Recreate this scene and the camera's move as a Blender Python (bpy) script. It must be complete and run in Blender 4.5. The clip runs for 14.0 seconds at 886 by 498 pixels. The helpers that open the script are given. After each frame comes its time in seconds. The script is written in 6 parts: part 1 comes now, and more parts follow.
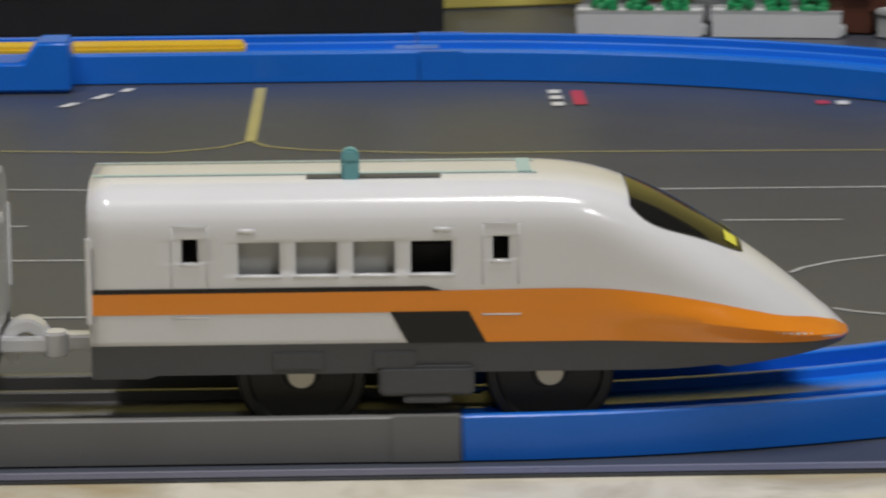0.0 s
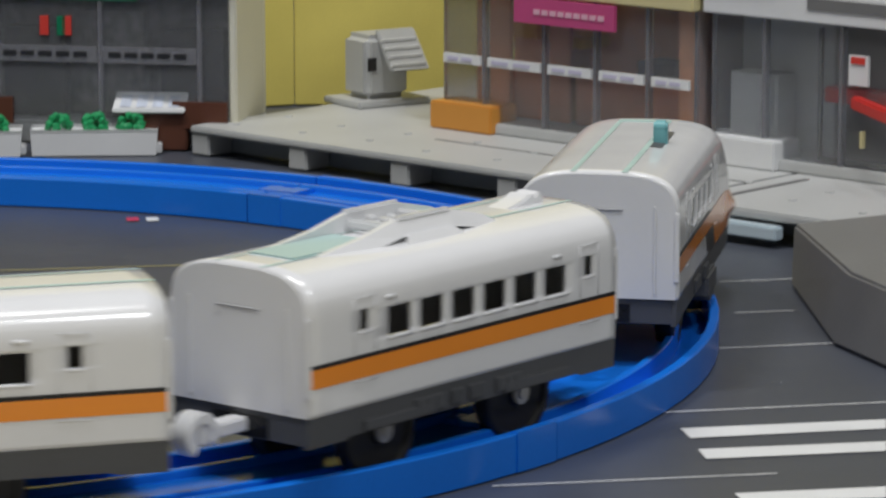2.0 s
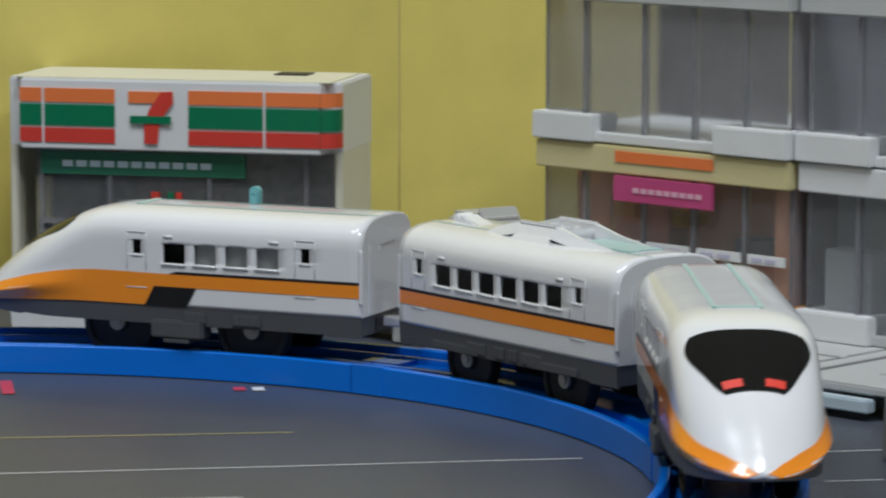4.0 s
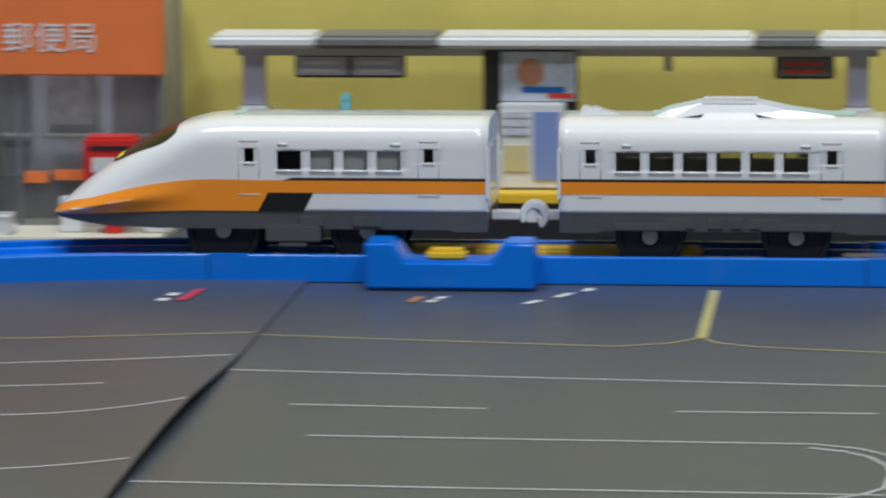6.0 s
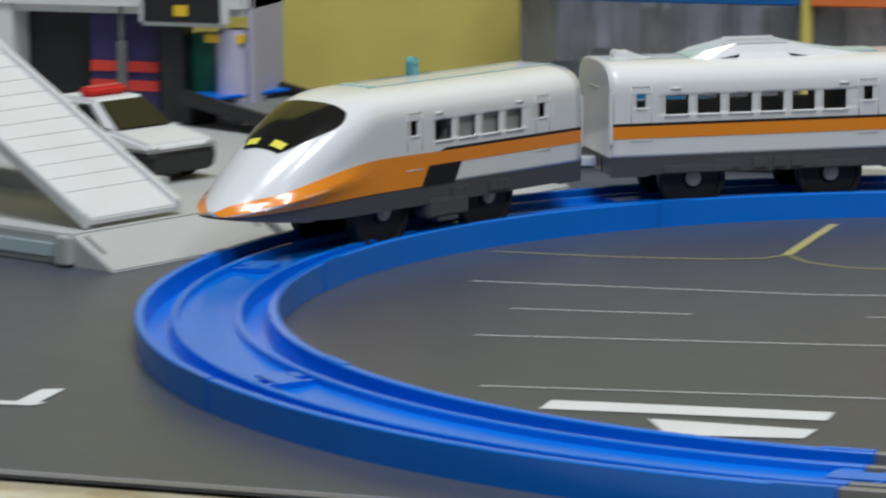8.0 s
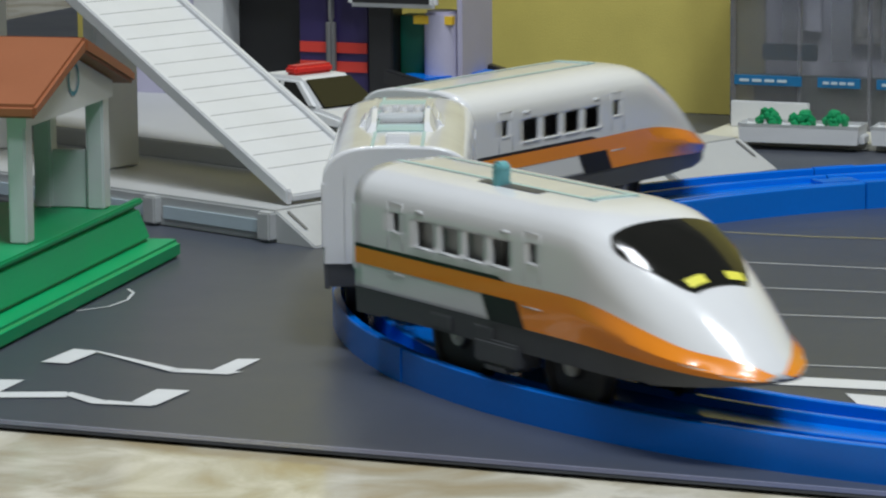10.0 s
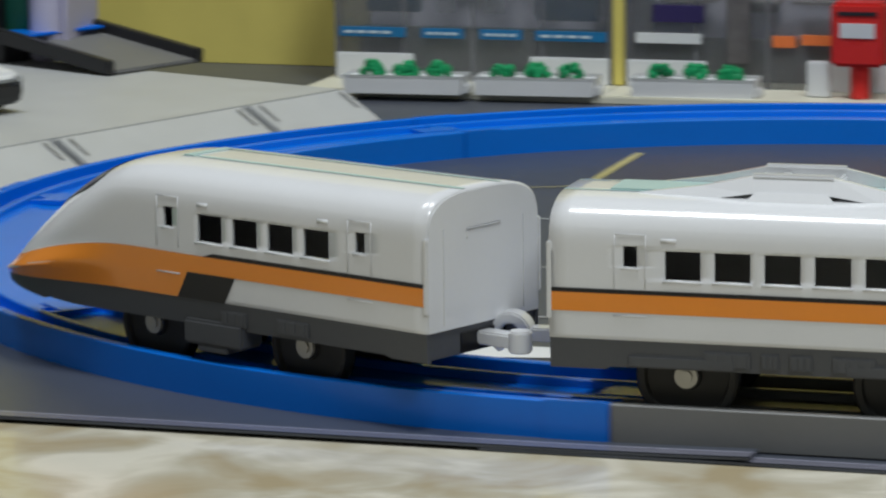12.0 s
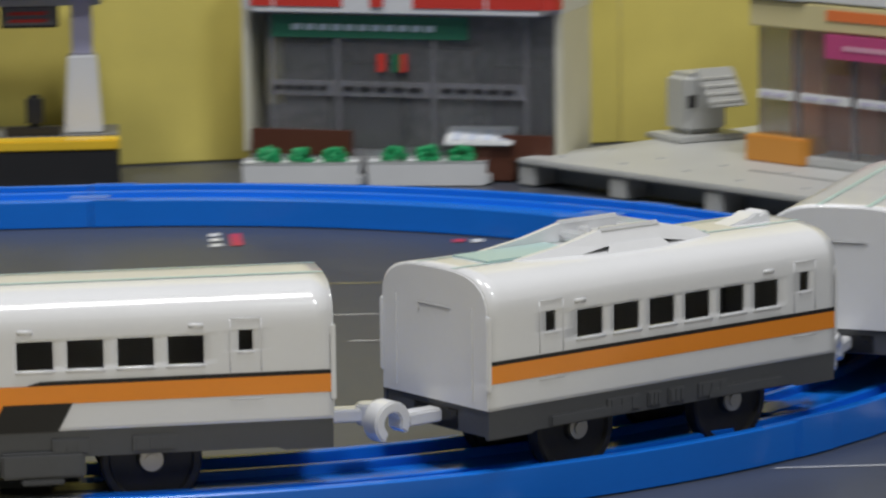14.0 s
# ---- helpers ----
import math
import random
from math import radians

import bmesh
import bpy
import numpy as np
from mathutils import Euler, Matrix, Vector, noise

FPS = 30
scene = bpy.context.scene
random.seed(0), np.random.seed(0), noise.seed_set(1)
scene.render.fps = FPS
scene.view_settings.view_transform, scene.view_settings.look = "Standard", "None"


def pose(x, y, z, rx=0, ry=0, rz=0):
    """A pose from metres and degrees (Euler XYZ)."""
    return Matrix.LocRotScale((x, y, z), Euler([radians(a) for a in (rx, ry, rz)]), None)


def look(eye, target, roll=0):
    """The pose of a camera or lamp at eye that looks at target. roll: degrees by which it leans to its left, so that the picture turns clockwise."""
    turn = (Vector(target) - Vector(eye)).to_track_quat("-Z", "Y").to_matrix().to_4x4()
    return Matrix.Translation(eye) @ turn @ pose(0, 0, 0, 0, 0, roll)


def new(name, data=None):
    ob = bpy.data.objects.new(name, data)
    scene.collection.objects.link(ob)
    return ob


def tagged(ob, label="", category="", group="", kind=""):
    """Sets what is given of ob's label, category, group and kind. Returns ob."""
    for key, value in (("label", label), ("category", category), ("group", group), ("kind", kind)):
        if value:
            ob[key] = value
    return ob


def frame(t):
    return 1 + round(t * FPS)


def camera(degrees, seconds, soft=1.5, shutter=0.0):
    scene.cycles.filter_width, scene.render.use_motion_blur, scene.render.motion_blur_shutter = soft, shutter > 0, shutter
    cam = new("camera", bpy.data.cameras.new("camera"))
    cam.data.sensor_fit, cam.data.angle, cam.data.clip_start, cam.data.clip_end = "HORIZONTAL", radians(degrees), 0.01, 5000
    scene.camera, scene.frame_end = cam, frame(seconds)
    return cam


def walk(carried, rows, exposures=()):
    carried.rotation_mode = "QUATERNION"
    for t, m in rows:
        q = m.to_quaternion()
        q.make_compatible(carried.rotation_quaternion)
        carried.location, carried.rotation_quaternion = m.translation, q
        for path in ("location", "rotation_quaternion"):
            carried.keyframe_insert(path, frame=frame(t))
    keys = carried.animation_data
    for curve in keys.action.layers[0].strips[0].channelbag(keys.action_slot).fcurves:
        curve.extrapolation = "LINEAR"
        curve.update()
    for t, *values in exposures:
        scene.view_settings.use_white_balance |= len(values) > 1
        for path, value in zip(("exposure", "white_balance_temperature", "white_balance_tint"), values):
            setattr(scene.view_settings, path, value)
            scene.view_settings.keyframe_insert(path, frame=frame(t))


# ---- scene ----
import itertools

# camera: hand-held, panning after the train
cam = camera(13.471, 14.0, soft=2.2, shutter=0.4)
PATH = [
    (0, (0.0852, -0.9077, 0.1836), (0.1078, 0.0701, -0.0246), -0.45),
    (0.5, (0.0960, -0.9121, 0.1843), (0.1698, 0.0644, -0.0182), -0.28),
    (1, (0.0995, -0.9139, 0.1839), (0.2226, 0.0590, -0.0116), -0.20),
    (1.5, (0.1072, -0.9274, 0.1888), (0.2649, 0.0411, -0.0040), -0.33),
    (2, (0.1080, -0.9373, 0.1922), (0.2893, 0.0292, 0.0105), -0.07),
    (2.5, (0.1036, -0.9439, 0.1910), (0.2898, 0.0259, 0.0336), 0.01),
    (2.7, (0.1021, -0.9459, 0.1912), (0.2871, 0.0251, 0.0397), 0.12),
    (4.8, (0.1105, -0.9705, 0.1852), (0.1763, 0.0193, 0.0584), -0.12),
    (5, (0.1112, -0.9669, 0.1839), (0.1421, 0.0239, 0.0525), -0.10),
    (5.5, (0.1021, -0.9648, 0.1834), (0.0711, 0.0247, 0.0424), -0.29),
    (5.7, (0.0951, -0.9677, 0.1851), (0.0393, 0.0203, 0.0405), -0.41),
    (6, (0.0949, -0.9686, 0.1837), (-0.0096, 0.0152, 0.0377), -0.45),
    (6.5, (0.0899, -0.9701, 0.1837), (-0.0797, 0.0044, 0.0364), -0.39),
    (7, (0.0852, -0.9694, 0.1825), (-0.1368, -0.0057, 0.0339), -0.42),
    (7.5, (0.0763, -0.9737, 0.1831), (-0.1905, -0.0221, 0.0305), -0.39),
    (8, (0.0698, -0.9848, 0.1855), (-0.2543, -0.0528, 0.0234), -0.39),
    (8.5, (0.0664, -0.9849, 0.1827), (-0.3036, -0.0715, 0.0132), -0.26),
    (8.7, (0.0694, -0.9807, 0.1817), (-0.3102, -0.0710, 0.0129), -0.26),
    (10.8, (0.0792, -0.9774, 0.1747), (-0.2961, -0.0639, 0.0179), -0.85),
    (11, (0.0804, -0.9754, 0.1745), (-0.2872, -0.0595, 0.0135), -0.93),
    (11.5, (0.0793, -0.9724, 0.1748), (-0.2597, -0.0468, 0.0062), -0.60),
    (12, (0.0917, -0.9775, 0.1774), (-0.2016, -0.0374, 0.0035), -0.68),
    (12.5, (0.1094, -0.9779, 0.1784), (-0.1204, -0.0208, 0.0021), -0.95),
    (13.2, (0.1095, -0.9891, 0.1774), (0.0395, -0.0066, 0.0045), -0.34),
    (13.5, (0.1156, -1.0010, 0.1813), (0.1102, -0.0156, 0.0111), -0.71),
    (14, (0.1140, -1.0057, 0.1851), (0.1990, -0.0222, 0.0254), -0.66),
]
walk(cam, [(t, look(eye, target, roll)) for t, eye, target, roll in PATH],
     [(0, -0.2, 6950, 14), (0.5, -0.2, 6950, 14), (1.5, 0.03, 6900, 13), (2.5, -0.03, 6600, 11), (5, 0.08, 6350, 9), (6.5, 0.18, 6300, 9), (7.5, 0.1, 6400, 9), (8.5, 0.03, 6350, 9), (11.5, 0.0, 6300, 8), (12, -0.1, 6400, 8), (13, -0.16, 6650, 11), (14, 0.0, 6750, 12)])

# ---- light: a room with ceiling lamps ----
world = bpy.data.worlds.new("world")
scene.world = world
world.use_nodes = True
world.node_tree.nodes["Background"].inputs[0].default_value = (0.75, 0.85, 1.0, 1)
world.node_tree.nodes["Background"].inputs[1].default_value = 0.25


def area_lamp(name, m, sx, sy, watts, colour):
    d = bpy.data.lights.new(name, "AREA")
    d.shape, d.size, d.size_y, d.energy, d.color = "RECTANGLE", sx, sy, watts, colour
    ob = new(name, d)
    ob.matrix_world = m
    return ob


area_lamp("ceiling_lamp", look((-0.45, -0.30, 1.75), (0.0, 0.1, 0.0)), 0.35, 0.30, 14.0, (0.94, 0.97, 1.0))
area_lamp("ceiling_lamp", look((0.30, -0.45, 1.75), (0.0, 0.1, 0.0)), 0.35, 0.30, 13.0, (0.94, 0.97, 1.0))
area_lamp("ceiling_lamp", look((0.9, -1.5, 1.75), (0.1, 0.1, 0.0)), 0.45, 0.35, 13.0, (0.87, 0.94, 1.0))

# ---- materials ----


def material(name, colour, rough=0.4, metal=0.0, spread=0.06, scale=60.0, bump=0.0, fine=900.0, spec=0.5, coat=0.0, trans=0.0, alpha=1.0, ior=1.45):
    """A plastic, card or metal: two scales of colour variation and a fine relief."""
    m = bpy.data.materials.new(name)
    m.use_nodes = True
    nt = m.node_tree
    b = nt.nodes["Principled BSDF"]
    b.inputs["Roughness"].default_value = rough
    b.inputs["Metallic"].default_value = metal
    b.inputs["Specular IOR Level"].default_value = spec
    b.inputs["Coat Weight"].default_value = coat
    b.inputs["Transmission Weight"].default_value = trans
    b.inputs["IOR"].default_value = ior
    b.inputs["Alpha"].default_value = alpha
    co = nt.nodes.new("ShaderNodeTexCoord")
    n1 = nt.nodes.new("ShaderNodeTexNoise")
    n1.inputs["Scale"].default_value = scale
    n1.inputs["Detail"].default_value = 5.0
    n2 = nt.nodes.new("ShaderNodeTexNoise")
    n2.inputs["Scale"].default_value = fine
    nt.links.new(co.outputs["Object"], n1.inputs["Vector"])
    nt.links.new(co.outputs["Object"], n2.inputs["Vector"])
    add = nt.nodes.new("ShaderNodeMath")
    add.operation = "ADD"
    half = nt.nodes.new("ShaderNodeMath")
    half.operation = "MULTIPLY"
    half.inputs[1].default_value = 0.4
    nt.links.new(n2.outputs["Fac"], half.inputs[0])
    nt.links.new(n1.outputs["Fac"], add.inputs[0])
    nt.links.new(half.outputs[0], add.inputs[1])
    ramp = nt.nodes.new("ShaderNodeMapRange")
    ramp.inputs["From Min"].default_value, ramp.inputs["From Max"].default_value = 0.35, 1.05
    ramp.inputs["To Min"].default_value, ramp.inputs["To Max"].default_value = 1.0 - spread, 1.0 + spread
    nt.links.new(add.outputs[0], ramp.inputs["Value"])
    mul = nt.nodes.new("ShaderNodeMix")
    mul.data_type, mul.blend_type = "RGBA", "MULTIPLY"
    mul.inputs["Factor"].default_value = 1.0
    mul.inputs[6].default_value = (*colour, 1)
    nt.links.new(ramp.outputs[0], mul.inputs[7])
    nt.links.new(mul.outputs[2], b.inputs["Base Color"])
    rr = nt.nodes.new("ShaderNodeMapRange")
    rr.inputs["To Min"].default_value, rr.inputs["To Max"].default_value = max(0.02, rough - 0.08), min(1.0, rough + 0.08)
    nt.links.new(n1.outputs["Fac"], rr.inputs["Value"])
    nt.links.new(rr.outputs[0], b.inputs["Roughness"])
    if bump:
        bp = nt.nodes.new("ShaderNodeBump")
        bp.inputs["Strength"].default_value = bump
        bp.inputs["Distance"].default_value = 0.0003
        nt.links.new(n2.outputs["Fac"], bp.inputs["Height"])
        nt.links.new(bp.outputs[0], b.inputs["Normal"])
    return m


WHITE = material("white_plastic", (0.78, 0.785, 0.80), 0.20, spread=0.025, bump=0.02, coat=0.5)
ORANGE = material("orange_paint", (0.92, 0.29, 0.022), 0.20, spread=0.04, coat=0.5)
BLACK = material("black_paint", (0.012, 0.012, 0.013), 0.3)
SKIRT = material("grey_skirt_plastic", (0.085, 0.088, 0.095), 0.45, spread=0.08, bump=0.05)
TEAL = material("pale_teal_paint", (0.42, 0.58, 0.56), 0.4)
LEVER = material("teal_lever_plastic", (0.16, 0.42, 0.45), 0.35)
GLASS_BLACK = material("black_windscreen", (0.01, 0.01, 0.009), 0.08, coat=0.15, spec=0.4)
YELLOW_LAMP = material("yellow_headlight_paint", (0.85, 0.8, 0.10), 0.4)
RED_LAMP = material("red_taillight_paint", (0.75, 0.06, 0.04), 0.4)
TYRE = material("dark_wheel_plastic", (0.025, 0.024, 0.022), 0.55, bump=0.1)
HUB = material("metal_axle", (0.5, 0.48, 0.43), 0.35, metal=0.5)
DARK = material("dark_interior", (0.03, 0.03, 0.03), 0.7)
BLUE = material("blue_rail_plastic", (0.004, 0.18, 0.76), 0.22, spread=0.08, bump=0.06, scale=25.0)
GREY_RAIL = material("grey_rail_plastic", (0.19, 0.19, 0.187), 0.38, spread=0.07, bump=0.06)
YELLOW = material("yellow_plastic", (0.85, 0.55, 0.04), 0.35)
LINE_WHITE = material("white_road_paint", (0.75, 0.76, 0.77), 0.4, spread=0.08)
LINE_PALE = material("pale_road_line", (0.62, 0.63, 0.65), 0.4, spread=0.15)
LINE_YELLOW = material("yellow_road_line", (0.48, 0.43, 0.18), 0.4, spread=0.15)
MARK_RED = material("red_road_mark", (0.55, 0.05, 0.08), 0.4)
CARD_YELLOW = material("yellow_backdrop_card", (0.68, 0.58, 0.15), 0.75, spread=0.10, scale=40.0, bump=0.3, fine=1500.0)
GREY_BASE = material("pale_grey_plastic", (0.48, 0.49, 0.49), 0.45, spread=0.06, bump=0.06)
SHRUB = material("green_plastic", (0.01, 0.28, 0.10), 0.45, spread=0.15, scale=200.0)
MAT = material("asphalt_print_mat", (0.066, 0.074, 0.095), 0.36, spread=0.12, scale=25.0, bump=0.05)
def marble():
    m = material("cream_marble_floor", (0.58, 0.545, 0.45), 0.14, spread=0.10, scale=30.0)
    nt = m.node_tree
    co = nt.nodes.new("ShaderNodeTexCoord")
    n = nt.nodes.new("ShaderNodeTexNoise")
    n.inputs["Scale"].default_value, n.inputs["Detail"].default_value, n.inputs["Distortion"].default_value = 34.0, 7.0, 0.7
    r = nt.nodes.new("ShaderNodeValToRGB")
    r.color_ramp.elements[0].position, r.color_ramp.elements[0].color = 0.34, (0.80, 0.70, 0.52, 1)
    r.color_ramp.elements[1].position, r.color_ramp.elements[1].color = 0.62, (1.35, 1.36, 1.38, 1)
    e = r.color_ramp.elements.new(0.5)
    e.color = (1.0, 0.98, 0.92, 1)
    nt.links.new(co.outputs["Object"], n.inputs["Vector"])
    nt.links.new(n.outputs["Fac"], r.inputs["Fac"])
    mul = nt.nodes.new("ShaderNodeMix")
    mul.data_type, mul.blend_type = "RGBA", "MULTIPLY"
    mul.inputs["Factor"].default_value = 1.0
    b = nt.nodes["Principled BSDF"]
    nt.links.new(b.inputs["Base Color"].links[0].from_socket, mul.inputs[6])
    nt.links.new(r.outputs["Color"], mul.inputs[7])
    nt.links.new(mul.outputs[2], b.inputs["Base Color"])
    return m


MARBLE = marble()


# ---- mesh helpers ----
def box(bm, x0, x1, y0, y1, z0, z1):
    vs = [bm.verts.new((x, y, z)) for x in (x0, x1) for y in (y0, y1) for z in (z0, z1)]
    fs = []
    for q in ((0, 1, 3, 2), (4, 6, 7, 5), (0, 4, 5, 1), (2, 3, 7, 6), (0, 2, 6, 4), (1, 5, 7, 3)):
        fs.append(bm.faces.new([vs[i] for i in q]))
    return vs


def soft(bm, width=0.0006, segments=2):
    bmesh.ops.recalc_face_normals(bm, faces=bm.faces[:])
    edges = [e for e in bm.edges if e.is_manifold and e.calc_face_angle(0) > 0.6]
    bmesh.ops.bevel(bm, geom=edges, offset=width, segments=segments, affect="EDGES", clamp_overlap=True)


def mesh_object(name, bm, mat, smooth=False):
    me = bpy.data.meshes.new(name)
    bm.normal_update()
    bm.to_mesh(me)
    bm.free()
    me.materials.append(mat)
    if smooth:
        me.shade_smooth()
        me.set_sharp_from_angle(angle=radians(35))
    return new(name, me)


def part(name, bm, mat, parent, label="", smooth=True):
    ob = mesh_object(name, bm, mat, smooth)
    ob.parent = parent
    if label:
        tagged(ob, label)
    return ob


def box_part(name, dims, mat, parent, label="", bevel=0.0005):
    bm = bmesh.new()
    box(bm, *dims)
    if bevel:
        soft(bm, bevel)
    return part(name, bm, mat, parent, label)


def disc(bm, r, x0, x1, n=24, axis="y", cx=0.0, cz=0.0, cy=0.0):
    """A closed round piece along an axis."""
    a, b = [], []
    for i in range(n):
        c, s = r * math.cos(2 * math.pi * i / n), r * math.sin(2 * math.pi * i / n)
        for ring, d in ((a, x0), (b, x1)):
            p = {"y": (cx + c, d, cz + s), "z": (cx + c, cy + s, d), "x": (d, cy + c, cz + s)}[axis]
            ring.append(bm.verts.new(p))
    bm.faces.new(a), bm.faces.new(b[::-1])
    for i in range(n):
        bm.faces.new((a[i], b[i], b[(i + 1) % n], a[(i + 1) % n]))


def thing(name, label, category, m=None, group="", kind=""):
    ob = new(name)
    ob.empty_display_size = 0.01
    if m is not None:
        ob.matrix_world = m
    return tagged(ob, label, category, group, kind)


# ---- the oval ----
R, HALF, RAIL_H = 0.2155, 0.104, 0.0085
LAP = 4 * HALF + 2 * math.pi * R
EAST, WEST = 0.2270, 0.2235


def centre(s):
    """A point of the oval's centre line. The loose joints let the end curves bow outwards, most at the front corners."""
    s %= LAP
    if s < HALF:
        return Vector((s, -R, 0))
    s -= HALF
    if s < math.pi * R:
        a = s / R
        e = 0.0 * math.sin(2 * a) ** 2 if a < math.pi / 2 else 0.0
        return Vector((HALF + (EAST + e) * math.sin(a), -(R + e) * math.cos(a), 0))
    s -= math.pi * R
    if s < 2 * HALF:
        return Vector((HALF - s, R, 0))
    s -= 2 * HALF
    if s < math.pi * R:
        a = s / R
        e = 0.0 * math.sin(2 * a) ** 2 if a > math.pi / 2 else 0.0
        return Vector((-HALF - (WEST + e) * math.sin(a), (R + e) * math.cos(a), 0))
    return Vector((s - math.pi * R - HALF, -R, 0))


def along(s):
    """Place and heading on the oval; s runs from the middle of the front straight to +x, anticlockwise."""
    way = centre(s + 0.0005) - centre(s - 0.0005)
    return centre(s), math.atan2(way[1], way[0])


PROFILE = [(-0.0190, 0.0), (-0.0190, 0.0082), (-0.0187, 0.0085), (-0.0168, 0.0085), (-0.0165, 0.0082), (-0.0163, 0.0028), (-0.0097, 0.0028),
           (-0.0095, 0.0072), (-0.0092, 0.0075), (-0.0078, 0.0075), (-0.0075, 0.0072), (-0.0073, 0.0056)]
PROFILE += [(-u, z) for u, z in reversed(PROFILE)]


def rail_sweep(bm, s0, s1, n, profile):
    rings = []
    for i in range(n + 1):
        p, a = along(s0 + (s1 - s0) * i / n)
        side = Vector((-math.sin(a), math.cos(a), 0))
        rings.append([bm.verts.new(p + side * u + Vector((0, 0, z))) for u, z in profile])
    k = len(profile)
    for r0, r1 in zip(rings, rings[1:]):
        for j in range(k):
            bm.faces.new((r0[j], r1[j], r1[(j + 1) % k], r0[(j + 1) % k]))
    bm.faces.new(rings[0][::-1]), bm.faces.new(rings[-1])


def rail(s0, s1, n, mat, label, name):
    t = thing(name, label, "toy rail", group="rails of the oval")
    bm = bmesh.new()
    rail_sweep(bm, s0 + 0.0002, s1 - 0.0002, n, PROFILE)
    bmesh.ops.recalc_face_normals(bm, faces=bm.faces[:])
    part("channel", bm, mat, t)
    bm = bmesh.new()
    rail_sweep(bm, s1 - 0.006, s1 + 0.007, 3, [(-0.0035, 0.0057), (-0.0035, 0.0071), (0.0035, 0.0071), (0.0035, 0.0057)])
    bmesh.ops.recalc_face_normals(bm, faces=bm.faces[:])
    part("joint_tongue", bm, mat, t)
    for u0, u1, a, b in ((-0.0070, -0.0045, -0.0055, 0.0), (0.0045, 0.0070, -0.0055, 0.0), (-0.0066, -0.0018, 0.0045, 0.0060), (0.0018, 0.0066, 0.0045, 0.0060)):
        bm = bmesh.new()
        rail_sweep(bm, s1 + a, s1 + b, 2, [(u0, 0.0050), (u0, 0.0069), (u1, 0.0069), (u1, 0.0050)])
        bmesh.ops.recalc_face_normals(bm, faces=bm.faces[:])
        part("joint_lug", bm, mat, t)
    for u in (-0.0190, 0.0190):
        e = 0.0003 if u > 0 else -0.0003
        bm = bmesh.new()
        u0, u1 = (u - 0.0018, u + 0.0003) if u > 0 else (u - 0.0003, u + 0.0018)
        rail_sweep(bm, s1 - 0.013, s1 - 0.0004, 4, [(u0, 0.0), (u0, 0.0087), (u1, 0.0087), (u1, 0.0)])
        bmesh.ops.recalc_face_normals(bm, faces=bm.faces[:])
        part("end_collar", bm, mat, t)
    return t


rail(-HALF, HALF, 2, GREY_RAIL, "grey plastic straight toy rail on the road mat", "straight_rail")
for i in range(4):
    for base in (HALF, 3 * HALF + math.pi * R):
        rail(base + i * math.pi * R / 4, base + (i + 1) * math.pi * R / 4, 14, BLUE, "blue plastic curved toy rail on the road mat", "curved_rail")
stop_rail = rail(HALF + math.pi * R, 3 * HALF + math.pi * R, 2, BLUE, "blue plastic straight toy rail with a yellow stop lever", "stop_rail")
bm = bmesh.new()
outline = [(-0.0520, 0.0), (0.0015, 0.0), (0.0015, 0.0150), (-0.0085, 0.0150), (-0.0125, 0.0090), (-0.0390, 0.0090), (-0.0430, 0.0150), (-0.0520, 0.0150)]
va, vb = [bm.verts.new((x, 0.1815, z)) for x, z in outline], [bm.verts.new((x, 0.1970, z)) for x, z in outline]
bm.faces.new(va), bm.faces.new(vb[::-1])
for i in range(8):
    bm.faces.new((va[i], vb[i], vb[(i + 1) % 8], va[(i + 1) % 8]))
soft(bm, 0.0009, 3)
part("lever_housing", bm, BLUE, stop_rail)
bm = bmesh.new()
box(bm, -0.0330, -0.0205, 0.1850, 0.1930, 0.0085, 0.0122)
soft(bm, 0.0012)
part("stop_lever", bm, YELLOW, stop_rail, "yellow plastic stop lever")
bm = bmesh.new()
box(bm, -0.045, 0.052, 0.2095, 0.2215, 0.0060, 0.0092)
soft(bm, 0.001)
part("stop_bar", bm, YELLOW, stop_rail, "yellow plastic bar between the wheel grooves")

# ---- mats, floor, room ----
floor = mesh_object("floor", (lambda b: (box(b, -2.6, 2.6, -2.6, 2.6, -0.06, -0.0012), b)[1])(bmesh.new()), MARBLE)
tagged(floor, "cream polished marble floor", "floor", kind="structure")
SEAM = -0.0722


def mat_lift(x, y):
    """The left mat's edge bulges up where it lies over the other one."""
    k = max(0.0, 1.0 - (SEAM - x) / 0.045) ** 2
    p = max(0.0, min(1.0, (0.068 - y) / 0.09)) * max(0.12, min(1.0, (y + 0.185) / 0.12))
    return 0.0036 * k * p if x <= SEAM + 1e-5 else 0.0


